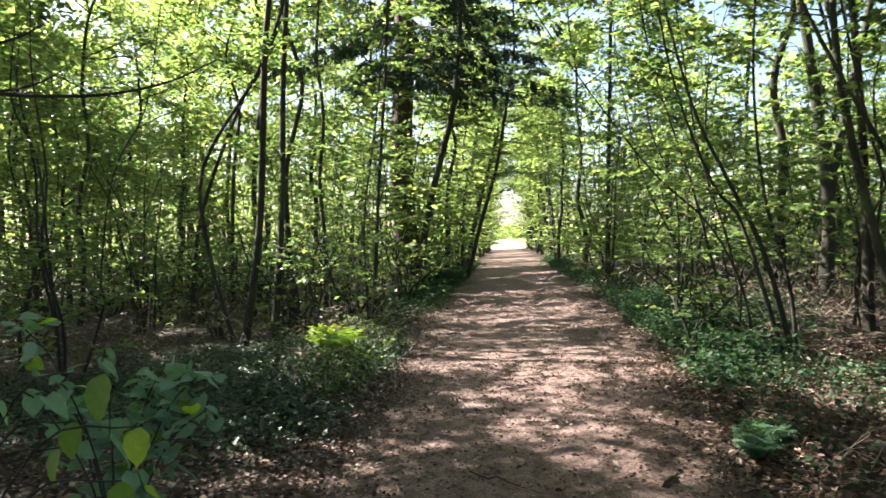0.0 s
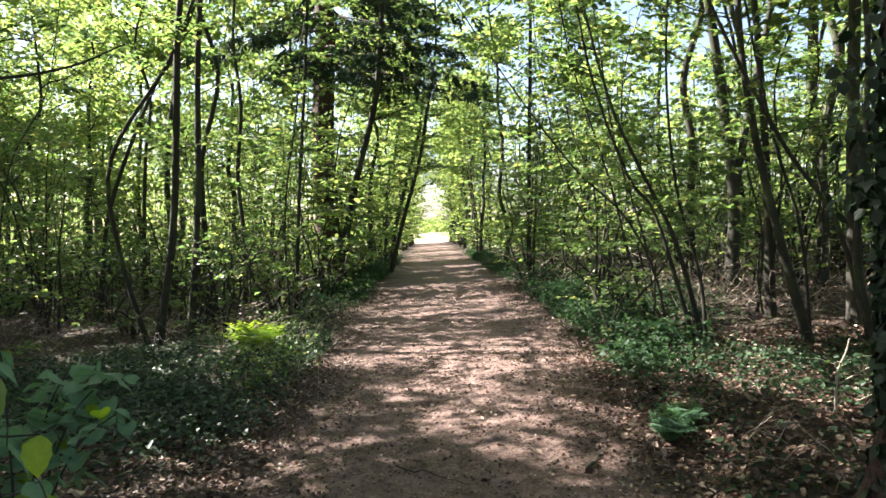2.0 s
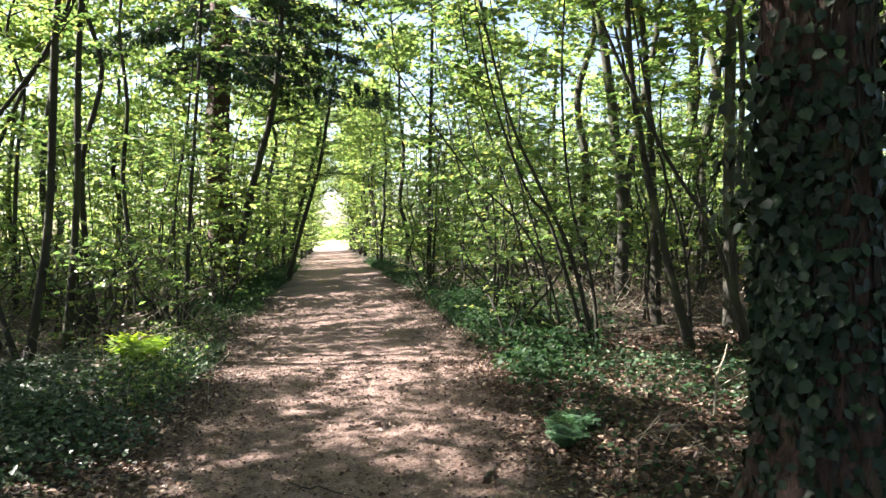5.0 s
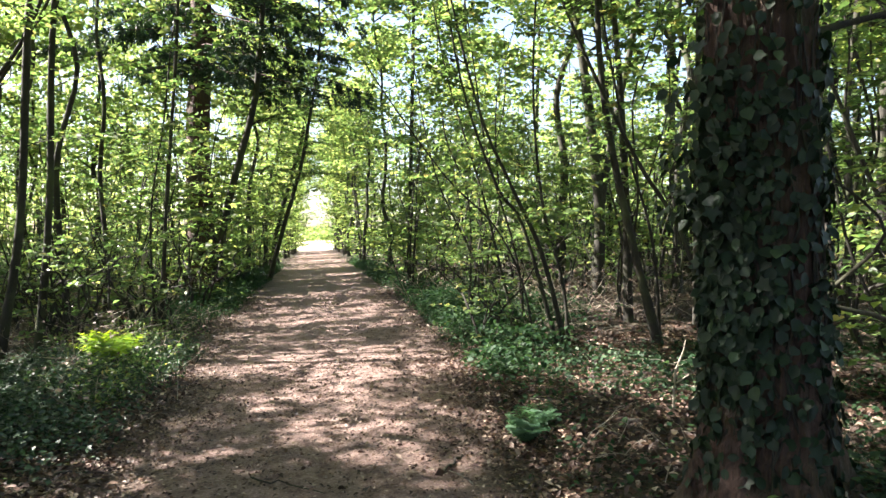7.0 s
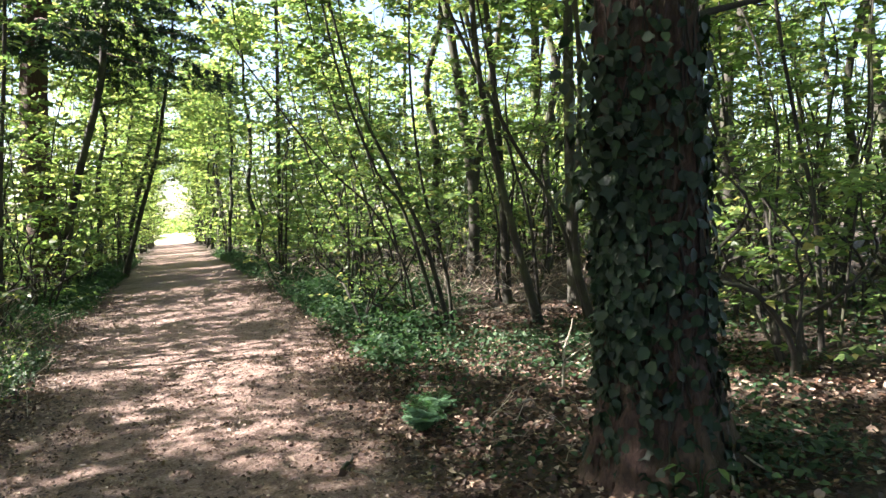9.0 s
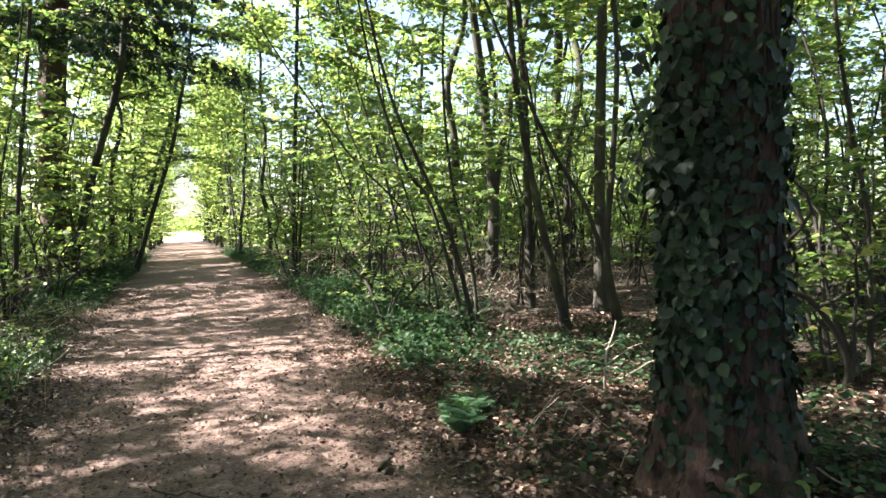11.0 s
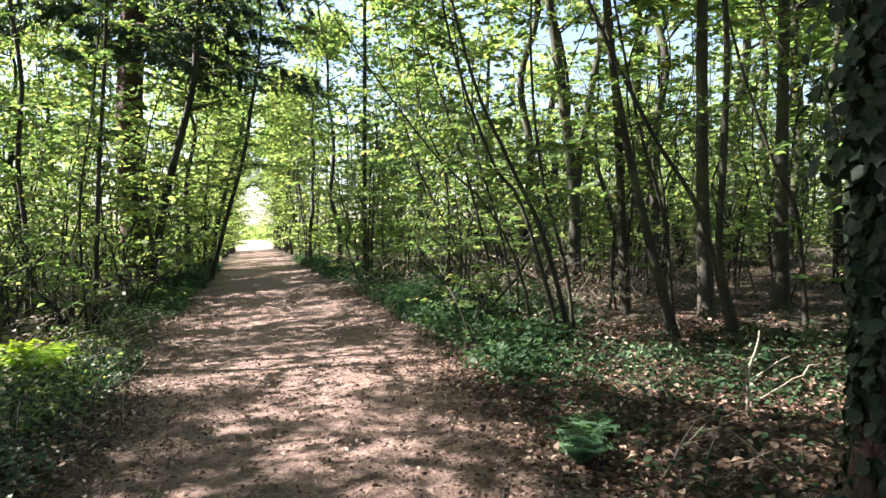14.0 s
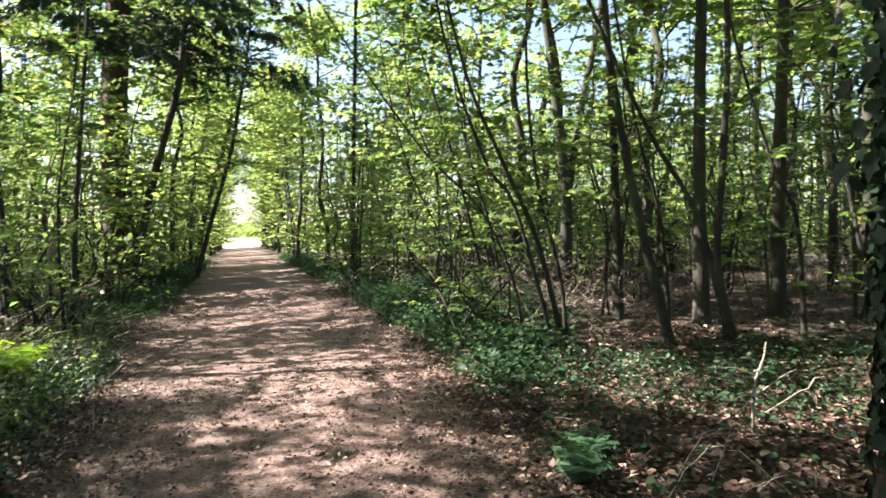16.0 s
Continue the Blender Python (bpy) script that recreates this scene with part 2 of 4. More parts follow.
# ---- ground ----
def ground_height(x, y):
    x, y = np.asarray(x, float), np.asarray(y, float)
    off = path_off(x, y)
    tilt = 0.0524 * 9 * np.tanh(x / 9)
    bank = 0.07 * np.clip((off - 1.4) / 0.8, 0, 1)
    roll = 0.03 * np.sin(x * 1.1 + 0.5 * y) * np.sin(0.8 * y + 1) * np.clip((off - 1) / 1.5, 0.15, 1)
    lumps = 0.012 * np.sin(7 * x + 3 * np.sin(2.3 * y)) * np.sin(5.1 * y + 2 * np.sin(3 * x))
    return tilt + bank - 0.03 + roll + lumps


def ground_sheet():
    u, w = np.linspace(-1, 1, 201), np.linspace(0, 1, 221)
    xs = np.sinh(u * 6.8) / np.sinh(6.8) * 900
    ys = -12 + np.sinh(w * 6.2) / np.sinh(6.2) * 900
    ys = np.concatenate([[-900, -300, -100, -40, -20], ys])
    gx, gy = np.meshgrid(xs, ys)
    z = ground_height(gx, gy)
    verts = np.stack([gx, gy, z], -1).reshape(-1, 3)
    k = len(xs)
    i, j = np.meshgrid(np.arange(len(ys) - 1), np.arange(k - 1), indexing="ij")
    a = i * k + j
    quads = np.stack([a, a + 1, a + k + 1, a + k], -1).reshape(-1, 4)
    return new("ground", raw_mesh("ground", verts, quads, None, GROUND, True))


ground = tagged(ground_sheet(), "reddish-brown dirt path through leaf-littered forest floor", "ground", kind="structure")


# ---- trees ----
def spray(wood, crown, root, way, length, leaf=0.075, step=0.045, simple=False, sides=3, sag=0.15, thick=0.008):
    """A branch that carries leaves in flat, slightly drooping rows, with side twigs."""
    k = 6
    s = np.linspace(0, 1, k)[:, None]
    way = unit(np.asarray(way, float))
    line = np.asarray(root) + way * length * s + UP * (-sag * length * s**2) + rng.normal(size=(k, 3)) * 0.03 * length * s
    wood.tube(line, np.linspace(thick, thick * 0.3, k), sides)
    lines = [(line, length)]
    for _ in range(max(1, int(length * 3.0))):
        f = rng.uniform(0.25, 0.95)
        i = min(int(f * (k - 1)), k - 2)
        p = line[i] + (line[i + 1] - line[i]) * (f * (k - 1) - i)
        side = unit(np.cross(way, UP)) * rng.choice([-1, 1])
        w2 = unit(way * rng.uniform(0.3, 0.9) + side * rng.uniform(0.5, 1) + UP * rng.uniform(-0.15, 0.25))
        l2 = length * rng.uniform(0.25, 0.5)
        sub = p + w2 * l2 * np.linspace(0, 1, 3)[:, None] + UP * (-0.1 * l2 * np.linspace(0, 1, 3)[:, None] ** 2)
        wood.tube(sub[::2], [thick * 0.5, thick * 0.2], 3)
        lines.append((sub, l2))
    for line, ln in lines:
        n = max(2, int(ln / step))
        f = rng.uniform(0.12, 1.0, n) * (len(line) - 1)
        i = np.minimum(f.astype(int), len(line) - 2)
        p = line[i] + (line[i + 1] - line[i]) * (f - i)[:, None]
        d = unit(line[i + 1] - line[i])
        side = unit(np.cross(d, UP)) * rng.choice([-1, 1], n)[:, None]
        along = d * rng.uniform(0.1, 0.8, n)[:, None] + side * rng.uniform(0.5, 1, n)[:, None] + UP * rng.uniform(-0.45, 0.1, n)[:, None]
        size = leaf * rng.uniform(0.6, 1.3, n)
        crown.leaves(p, along, UP + rng.normal(size=(n, 3)) * 0.38, size, size * rng.uniform(0.6, 0.85, n), 0.15, simple)


def stem_line(base, points, top):
    """Continues a seen stem upward to its full height, bending back to the light."""
    pts = [np.asarray(base, float) - np.array([0, 0, 0.08])] + [np.asarray(p, float) for p in points]
    lean = unit(pts[-1] - pts[-2])
    while pts[-1][2] < top:
        lean = unit(lean + UP * 0.35 + rng.normal(size=3) * 0.08)
        pts.append(pts[-1] + lean * min(1.5, top - pts[-1][2] + 0.3))
    return smooth_line(pts, 5)


def leafy_stem(tree, lines_radii, low, count, reach, leaf, simple=False, step=0.045, name="stem", bark=None, leaf_mat=None):
    """The stems of one tree or bush as parts, their branches as one part and the foliage as another."""
    bark = bark or BARK_STEM
    wood, crown = Build(), Build()
    for line, r in lines_radii:
        body = Build()
        taper = r * (1 - 0.75 * np.linspace(0, 1, len(line))) * (1 + 0.5 * np.exp(-np.linspace(0, 1, len(line)) * 25))
        body.tube(line, taper, 9 if r > 0.03 else 7, 0.05)
        part(name, body, bark, tree, smooth=True)
        h = line[:, 2] - line[0, 2]
        for _ in range(count):
            z = low + (h[-1] - low) * rng.uniform(0, 1) ** 0.85
            i = min(np.searchsorted(h, z), len(line) - 1)
            a = rng.uniform(0, 2 * np.pi)
            way = np.array([np.cos(a), np.sin(a), rng.uniform(0.05, 0.7)])
            spray(wood, crown, line[i], way, reach * rng.uniform(0.45, 1.15) * (1 - 0.3 * z / h[-1]), leaf, step, simple, 3, 0.12, max(0.004, r * 0.22))
    tagged(part("branchwork", wood, bark, tree), kind="stuff")
    part("crown", crown, leaf_mat or LEAF, tree)


def hazel(at, stems, height, spread, low=0.9, count=16, reach=1.1, leaf=0.075, simple=False, step=0.05, leaf_mat=None):
    ob = thing("hazel_bush", "multi-stemmed hazel bush with thin dark stems in leaf", "bush", at, "understory bushes")
    lines = []
    for _ in range(stems):
        a, b = rng.uniform(0, 2 * np.pi), rng.uniform(0.2, 1) * spread
        out = np.array([np.cos(a), np.sin(a), 0])
        root = out * rng.uniform(0.03, 0.22)
        pts = [root - UP * 0.25]
        for k in range(1, 6):
            f = k / 5
            pts.append(root + out * b * height * (0.35 * f + 0.2 * f * f) + UP * height * f + rng.normal(size=3) * 0.1)
        lines.append((smooth_line(pts, 4), rng.uniform(0.012, 0.03)))
    leafy_stem(ob, lines, low, count, reach, leaf, simple, step, leaf_mat=leaf_mat)
    return ob


def tall_tree(at, height, r, crown_from, reach, leaves, leaf=0.16, lean=0.03, bark=None, clump=0.4):
    ob = thing("tall_tree", "tall slender broadleaf tree with a high green crown", "tree", at, "canopy trees")
    bark = bark or BARK_GREY
    a = rng.uniform(0, 2 * np.pi)
    pts = [np.array([0, 0, -0.3])] + [np.array([np.cos(a) * lean * z, np.sin(a) * lean * z, z]) + np.append(rng.normal(size=2) * 0.12, 0) for z in np.linspace(1.5, height, 9)]
    line = smooth_line(pts, 4)
    body, crown = Build(), Build()
    f = np.linspace(0, 1, len(line))
    body.tube(line, r * (1 - 0.8 * f) * (1 + 0.6 * np.exp(-f * 30)), 14, 0.04)
    part("trunk", body, bark, ob, smooth=True)
    per = 40
    for _ in range(leaves // per // 6):
        z = crown_from + (height - crown_from) * rng.uniform(0, 1)
        i = min(np.searchsorted(line[:, 2], z), len(line) - 1)
        b = rng.uniform(0, 2 * np.pi)
        span = reach * rng.uniform(0.5, 1.1) * (1 - 0.55 * (z - crown_from) / (height - crown_from))
        way = np.array([np.cos(b), np.sin(b), rng.uniform(0.1, 0.8)])
        limb = line[i] + way * span * np.linspace(0, 1, 5)[:, None] + rng.normal(size=(5, 3)) * 0.08 * span * np.linspace(0, 1, 5)[:, None]
        limb_mesh = Build()
        limb_mesh.tube(limb, np.linspace(r * 0.3, 0.012, 5), 5)
        part("limb", limb_mesh, bark, ob)
        for _ in range(6):
            c = limb[rng.integers(2, 5)] + rng.normal(size=3) * 0.3 * span * np.array([1, 1, 0.5])
            p = c + rng.normal(size=(per, 3)) * np.array([clump, clump, clump * 0.4])
            crown.leaves(p, rng.normal(size=(per, 3)) * [1, 1, 0.5], UP + rng.normal(size=(per, 3)) * 0.5, leaf * rng.uniform(0.6, 1.3, per), leaf * rng.uniform(0.45, 0.8, per), 0.15, True)
    part("crown", crown, CANOPY, ob)
    return ob


def spruce(at, height, r, low, reach):
    ob = thing("spruce_tree", "tall dark conifer with reddish bark and drooping needle boughs", "tree", at, "conifers")
    body = Build()
    z = np.linspace(-0.3, height, 30)
    line = np.stack([0.012 * z + 0.05 * np.sin(z), 0.03 * np.cos(z * 0.7), z], 1)
    body.tube(line, r * (1 - 0.85 * np.linspace(0, 1, 30)) * (1 + 0.5 * np.exp(-np.maximum(z, 0) * 2)), 18, 0.05)
    part("trunk", body, BARK_PINE, ob, smooth=True)
    for h in np.arange(low, height, 0.5):
        for b in rng.uniform(0, 2 * np.pi, 4):
            span = reach * (1 - 0.75 * (h - low) / (height - low)) * rng.uniform(0.7, 1.1)
            f = np.linspace(0, 1, 7)[:, None]
            way = np.array([np.cos(b), np.sin(b), 0])
            limb = np.array([0.012 * h, 0, h]) + way * span * f - UP * span * (0.42 * f**1.4 - 0.14 * f**3)
            bough = Build()
            bough.tube(limb, np.linspace(0.035, 0.008, 7), 5)
            arm = part("bough", bough, BARK_PINE, ob)
            needles = Build()
            n = int(span * 10)
            for g in rng.uniform(0.2, 1, n):
                i = min(int(g * 6), 5)
                p = limb[i] + (limb[i + 1] - limb[i]) * (g * 6 - i)
                side = np.cross(way, UP) * rng.choice([-1, 1])
                w2 = unit(way * 0.4 + side * 0.6 - UP * rng.uniform(0.5, 1.6))
                l2 = rng.uniform(0.3, 0.8) * (1.2 - 0.6 * g)
                m = 22
                q = p + w2 * l2 * rng.uniform(0, 1, m)[:, None]
                needles.leaves(q, w2 + rng.normal(size=(m, 3)) * 0.55, rng.normal(size=(m, 3)), 0.17, 0.046, 0.1, True)
            tagged(part("needle_foliage", needles, NEEDLE, arm), kind="stuff")
    return ob


def on_ground(x, y):
    return (x, y, float(ground_height(x, y)))


# ---- the ivy-clad tree beside the path ----
def ivy_tree():
    x, y, _ = base = on_ground(2.54, 2.85)
    ob = thing("ivy_clad_tree", "thick reddish-barked tree trunk climbed by dark ivy", "tree", base)
    rows, cols = 150, 72
    z = np.concatenate([np.linspace(-0.25, 3.2, 120), np.linspace(3.3, 17, 30)])
    a = np.arange(cols) * 2 * np.pi / cols
    zz, aa = np.meshgrid(z, a, indexing="ij")
    r = 0.235 * (1 - 0.03 * np.maximum(zz, 0)) + 0.15 * np.exp(-np.maximum(zz + 0.1, 0) * 3.2)
    toes = sum(0.12 * np.exp(-np.maximum(zz + 0.1, 0) * 3.5) * np.exp(-((np.angle(np.exp(1j * (aa - c)))) / 0.3) ** 2) for c in (0.4, 1.6, 2.9, 3.6, 4.7, 5.6))
    ridge = 0.03 * np.abs(np.sin(aa * 11 + 1.1 * np.sin(zz * 1.6) + 0.6 * np.sin(zz * 5 + aa * 3))) + 0.008 * np.sin(aa * 25 + zz * 7 + 2 * np.sin(zz * 3))
    r = r + toes + ridge + 0.006 * rng.normal(size=r.shape)
    lean = -0.025
    verts = np.stack([r * np.cos(aa) + lean * zz, r * np.sin(aa), zz], -1).reshape(-1, 3)
    i, j = np.meshgrid(np.arange(rows - 1), np.arange(cols), indexing="ij")
    k = (j + 1) % cols
    part("trunk", raw_mesh("trunk", verts, np.stack([i * cols + j, i * cols + k, (i + 1) * cols + k, (i + 1) * cols + j], -1).reshape(-1, 4), None, BARK_PINE, True), None, ob)

    def skin(ang, h, out=0.0):
        rr = 0.24 * (1 - 0.03 * h) + 0.15 * np.exp(-(h + 0.1) * 3.2) + 0.02 + out
        return np.array([rr * np.cos(ang) + lean * h, rr * np.sin(ang), h])

    for _ in range(26):
        ang, h = rng.uniform(2.4, 6.0), 0.0
        pts = []
        while h < rng.uniform(2.2, 3.6):
            pts.append(skin(ang, h, 0.004))
            h += 0.12
            ang += rng.normal() * 0.09
        vine = Build()
        vine.tube(np.array(pts), np.linspace(rng.uniform(0.006, 0.012), 0.003, len(pts)), 5)
        part("ivy_vine", vine, BARK_STEM, ob)
    # lobed ivy leaves that lie on the bark, overlapping like shingles
    shape = []
    for s in (0.6, 0.8, 1.0, 1.2):
        out = np.array([(0, 0), (0.42, -0.12), (0.36, 0.2), (0.62, 0.42), (0.26, 0.55), (0, 1.0), (-0.26, 0.55), (-0.62, 0.42), (-0.36, 0.2), (-0.42, -0.12)]) * 0.063 * s
        v = np.array([(p[0], p[1], 0.006 + 0.12 * abs(p[0]) - 0.9 * p[1] ** 2) for p in out] + [(0, 0.03 * s, 0.0)])
        t = [(10, k, (k + 1) % 10) for k in range(10)]
        shape.append(raw_mesh("ivy_leaf", v, None, t, IVY))
    rest = Build()
    count = 0
    for n in range(2600):
        side = rng.random()
        ang = rng.normal(3.2, 0.6) if side < 0.5 else rng.uniform(2.0, 6.4)
        h = abs(rng.normal(1.25, 0.45)) if side < 0.6 else 2.9 * rng.random() ** 1.3
        p = skin(ang, h, rng.uniform(0.005, 0.05) + (0.22 * rng.random() if 2.6 < ang < 3.7 and h > 1.35 and rng.random() < 0.4 else 0))
        nrm = unit(np.array([np.cos(ang), np.sin(ang), 0.35]) + rng.normal(size=3) * 0.35)
        down = unit(np.array([0, 0, -1.0]) + rng.normal(size=3) * 0.45)
        xax = unit(np.cross(down, nrm))
        yax = np.cross(nrm, xax)
        if count < 300 and h < 2.6 and 2.4 < ang < 5.6:
            lf = new("ivy_leaf", shape[rng.integers(4)])
            lf.parent = ob
            lf.matrix_basis = Matrix(((xax[0], yax[0], nrm[0], p[0]), (xax[1], yax[1], nrm[1], p[1]), (xax[2], yax[2], nrm[2], p[2]), (0, 0, 0, 1)))
            count += 1
        else:
            rest.leaves(p[None], down[None], nrm[None], rng.uniform(0.045, 0.08), rng.uniform(0.04, 0.07), 0.1)
    tagged(part("ivy_foliage", rest, IVY, ob), kind="stuff")
    for h, b, span, up in ((2.75, 5.75, 1.7, 0.45), (3.1, 5.9, 2.0, -0.1), (2.3, 6.2, 1.6, 0.2)):
        limb = skin(b, h, -0.06) + np.array([math.cos(b), math.sin(b), up]) * span * np.linspace(0, 1, 7)[:, None] + rng.normal(size=(7, 3)) * 0.03
        bare, fine = Build(), Build()
        bare.tube(limb, np.linspace(0.022, 0.005, 7), 6, 0.06)
        part("bare_branch", bare, BARK_STEM, ob, smooth=True)
        for _ in range(12):
            p = limb[rng.integers(2, 7)]
            fine.tube(p + unit(rng.normal(size=3) + [0.5, 0, 0]) * rng.uniform(0.2, 0.6) * np.linspace(0, 1, 4)[:, None] + rng.normal(size=(4, 3)) * 0.015, [0.006, 0.005, 0.003, 0.002], 4)
        tagged(part("twig_tangle", fine, BARK_STEM, ob), kind="stuff")
    for _ in range(46):
        h = rng.uniform(6, 16)
        b = rng.uniform(0, 2 * np.pi)
        span = rng.uniform(2, 4.5)
        limb = skin(b, h) + np.array([np.cos(b), np.sin(b), 0.35]) * span * np.linspace(0, 1, 6)[:, None] + rng.normal(size=(6, 3)) * 0.15
        limbs = Build()
        limbs.tube(limb, np.linspace(0.06, 0.012, 6), 5)
        arm = part("limb", limbs, BARK_PINE, ob)
        crown = Build()
        for _ in range(5):
            c = limb[rng.integers(2, 6)] + rng.normal(size=3) * 0.6
            crown.leaves(c + rng.normal(size=(40, 3)) * [0.5, 0.5, 0.25], rng.normal(size=(40, 3)), UP + rng.normal(size=(40, 3)) * 0.5, 0.15, 0.09, 0.15, True)
        tagged(part("leaf_cluster", crown, CANOPY, arm), kind="stuff")
    return ob


ivy_tree()


# ---- single stems that stand out along the path ----
def single(name, label, category, stems, low, count, reach, leaf, bark=None, top=9.0, group="", step=0.05, leaf_mat=None, simple=False):
    base = stems[0][0][0]
    foot = np.array([base[0], base[1], ground_height(base[0], base[1])])
    ob = thing(name, label, category, tuple(foot), group)
    lines = []
    for pts, r in stems:
        own = [np.array(p) for p in pts]
        own[0][2] = float(ground_height(own[0][0], own[0][1]))
        line = stem_line(own[0], own[1:], top) - foot
        lines.append((line, r))
    leafy_stem(ob, lines, low, count, reach, leaf * 0.8, simple, step * 0.72, bark=bark, leaf_mat=leaf_mat)
    return ob


def fan(x, y, points):
    """Points of a stem at one depth from (x, z) pairs."""
    return [(px, y, pz) for px, pz in [(x, 0.0), *points]]


single("twin_stem_tree", "pair of slim dark young trees with forked tops", "tree",
       [(fan(-4.17, 9.56, [(-3.87, 1.7), (-3.74, 4.19)]), 0.058), (fan(-3.9, 10.1, [(-3.72, 1.9), (-3.66, 4.0)]), 0.052), (fan(-4.35, 9.7, [(-4.75, 1.2), (-4.85, 2.6), (-3.9, 4.1)]), 0.035)],
       2.4, 30, 1.7, 0.11, top=13)
single("leaning_tree", "thin dark tree leaning towards the path", "tree", [(fan(-6.9, 13.0, [(-6.65, 1.9), (-5.75, 4.2), (-5.3, 4.9)]), 0.045)], 2.0, 22, 1.5, 0.115, top=10)
single("leaning_tree", "slim dark tree leaning over the path edge", "tree", [(fan(-3.43, 20.4, [(-3.0, 2.4), (-2.24, 5.3), (-2.04, 7.0)]), 0.115)], 3.0, 60, 2.3, 0.14, top=13)
single("young_tree", "thin straight young tree beside the path", "tree", [(fan(-2.75, 12.1, [(-2.62, 2.25), (-2.46, 4.35)]), 0.035), (fan(-2.9, 12.3, [(-2.95, 1.8), (-2.7, 3.6)]), 0.02)], 1.6, 36, 1.6, 0.115, top=12)
single("leaning_tree", "dark young tree arching over the path", "tree", [(fan(-2.48, 26.0, [(-1.89, 1.9), (-1.2, 4.3)]), 0.09)], 2.0, 46, 2.2, 0.14, top=11)
single("leaning_tree", "dark young tree arching over the path", "tree", [(fan(-3.22, 33.2, [(-2.71, 2.4), (-1.68, 6.1)]), 0.11)], 2.5, 46, 2.5, 0.16, top=12, simple=True)
single("young_tree", "slim upright tree with pale patches on its bark", "tree", [(fan(2.3, 19.6, [(2.32, 1.72), (2.48, 8.3)]), 0.065)], 2.6, 36, 1.6, 0.1, top=13)
single("leaning_bush", "leaning hazel stems with sprays of green leaves over the path", "bush",
       [(fan(2.89, 7.25, [(2.46, 1.58), (2.16, 2.03), (1.75, 3.23)]), 0.024), (fan(2.97, 7.21, [(2.67, 1.26), (2.32, 2.03), (1.96, 2.85)]), 0.03),
        (fan(3.02, 7.3, [(2.95, 0.9), (2.7, 1.9), (2.6, 3.2)]), 0.024), (fan(2.7, 7.6, [(2.55, 0.9), (2.2, 1.6), (1.6, 2.2)]), 0.016)], 1.0, 20, 1.1, 0.1, top=5.5)
single("leaning_bush", "thin hazel stems leaning towards the path", "bush", [(fan(2.76, 8.7, [(2.49, 1.22), (2.26, 2.14)]), 0.022), (fan(2.9, 8.9, [(2.8, 1.2), (2.4, 2.6)]), 0.02), (fan(2.6, 9.0, [(2.2, 1.2), (1.7, 2.3)]), 0.014)], 0.9, 22, 1.1, 0.1, top=5.5)
single("leaning_tree", "dark slim tree bending towards the path", "tree", [(fan(3.93, 6.88, [(3.59, 1.46), (3.35, 2.54), (3.22, 3.58)]), 0.05), (fan(4.0, 7.0, [(3.9, 1.4), (3.62, 2.4)]), 0.02)], 1.7, 24, 1.3, 0.105, top=8)
single("young_tree", "slim straight tree with mossy bark", "tree", [(fan(4.33, 8.64, [(4.28, 2.19), (4.2, 3.6)]), 0.055)], 2.4, 26, 1.5, 0.105, top=10)
single("young_tree", "crooked dark young tree with a curved side stem", "tree",
       [(fan(4.5, 6.65, [(4.28, 1.03), (4.34, 2.0), (4.39, 3.29)]), 0.042), (fan(4.47, 6.7, [(4.11, 1.46), (3.57, 2.3)]), 0.028)], 1.5, 24, 1.3, 0.105, top=8)
single("young_tree", "thin crooked sapling with dark bark", "tree", [(fan(5.35, 6.72, [(5.24, 1.46), (4.95, 2.02)]), 0.025)], 1.2, 22, 1.1, 0.105, top=6)
single("tall_tree", "grey-barked tree trunk with lichen among the bushes", "tree", [(fan(4.99, 7.9, [(4.96, 2.12), (4.98, 3.96)]), 0.075)], 3.6, 26, 2.0, 0.15, BARK_GREY, 14)
single("tall_tree", "grey-barked tree trunk rising behind the bushes", "tree", [(fan(6.15, 8.06, [(6.2, 2.5), (6.25, 4.15)]), 0.08)], 3.6, 26, 2.0, 0.15, BARK_GREY, 14)
single("forked_tree", "pale grey tree forking at head height", "tree", [(fan(5.4, 12.6, [(5.45, 1.9), (5.3, 3.4), (5.1, 5.0)]), 0.11), (fan(5.45, 12.6, [(5.47, 1.9), (5.75, 3.6), (6.1, 5.2)]), 0.08)], 4.0, 30, 2.0, 0.15, BARK_GREY, 14)
spruce(on_ground(-4.15, 22.0), 24, 0.44, 7.2, 5.4)


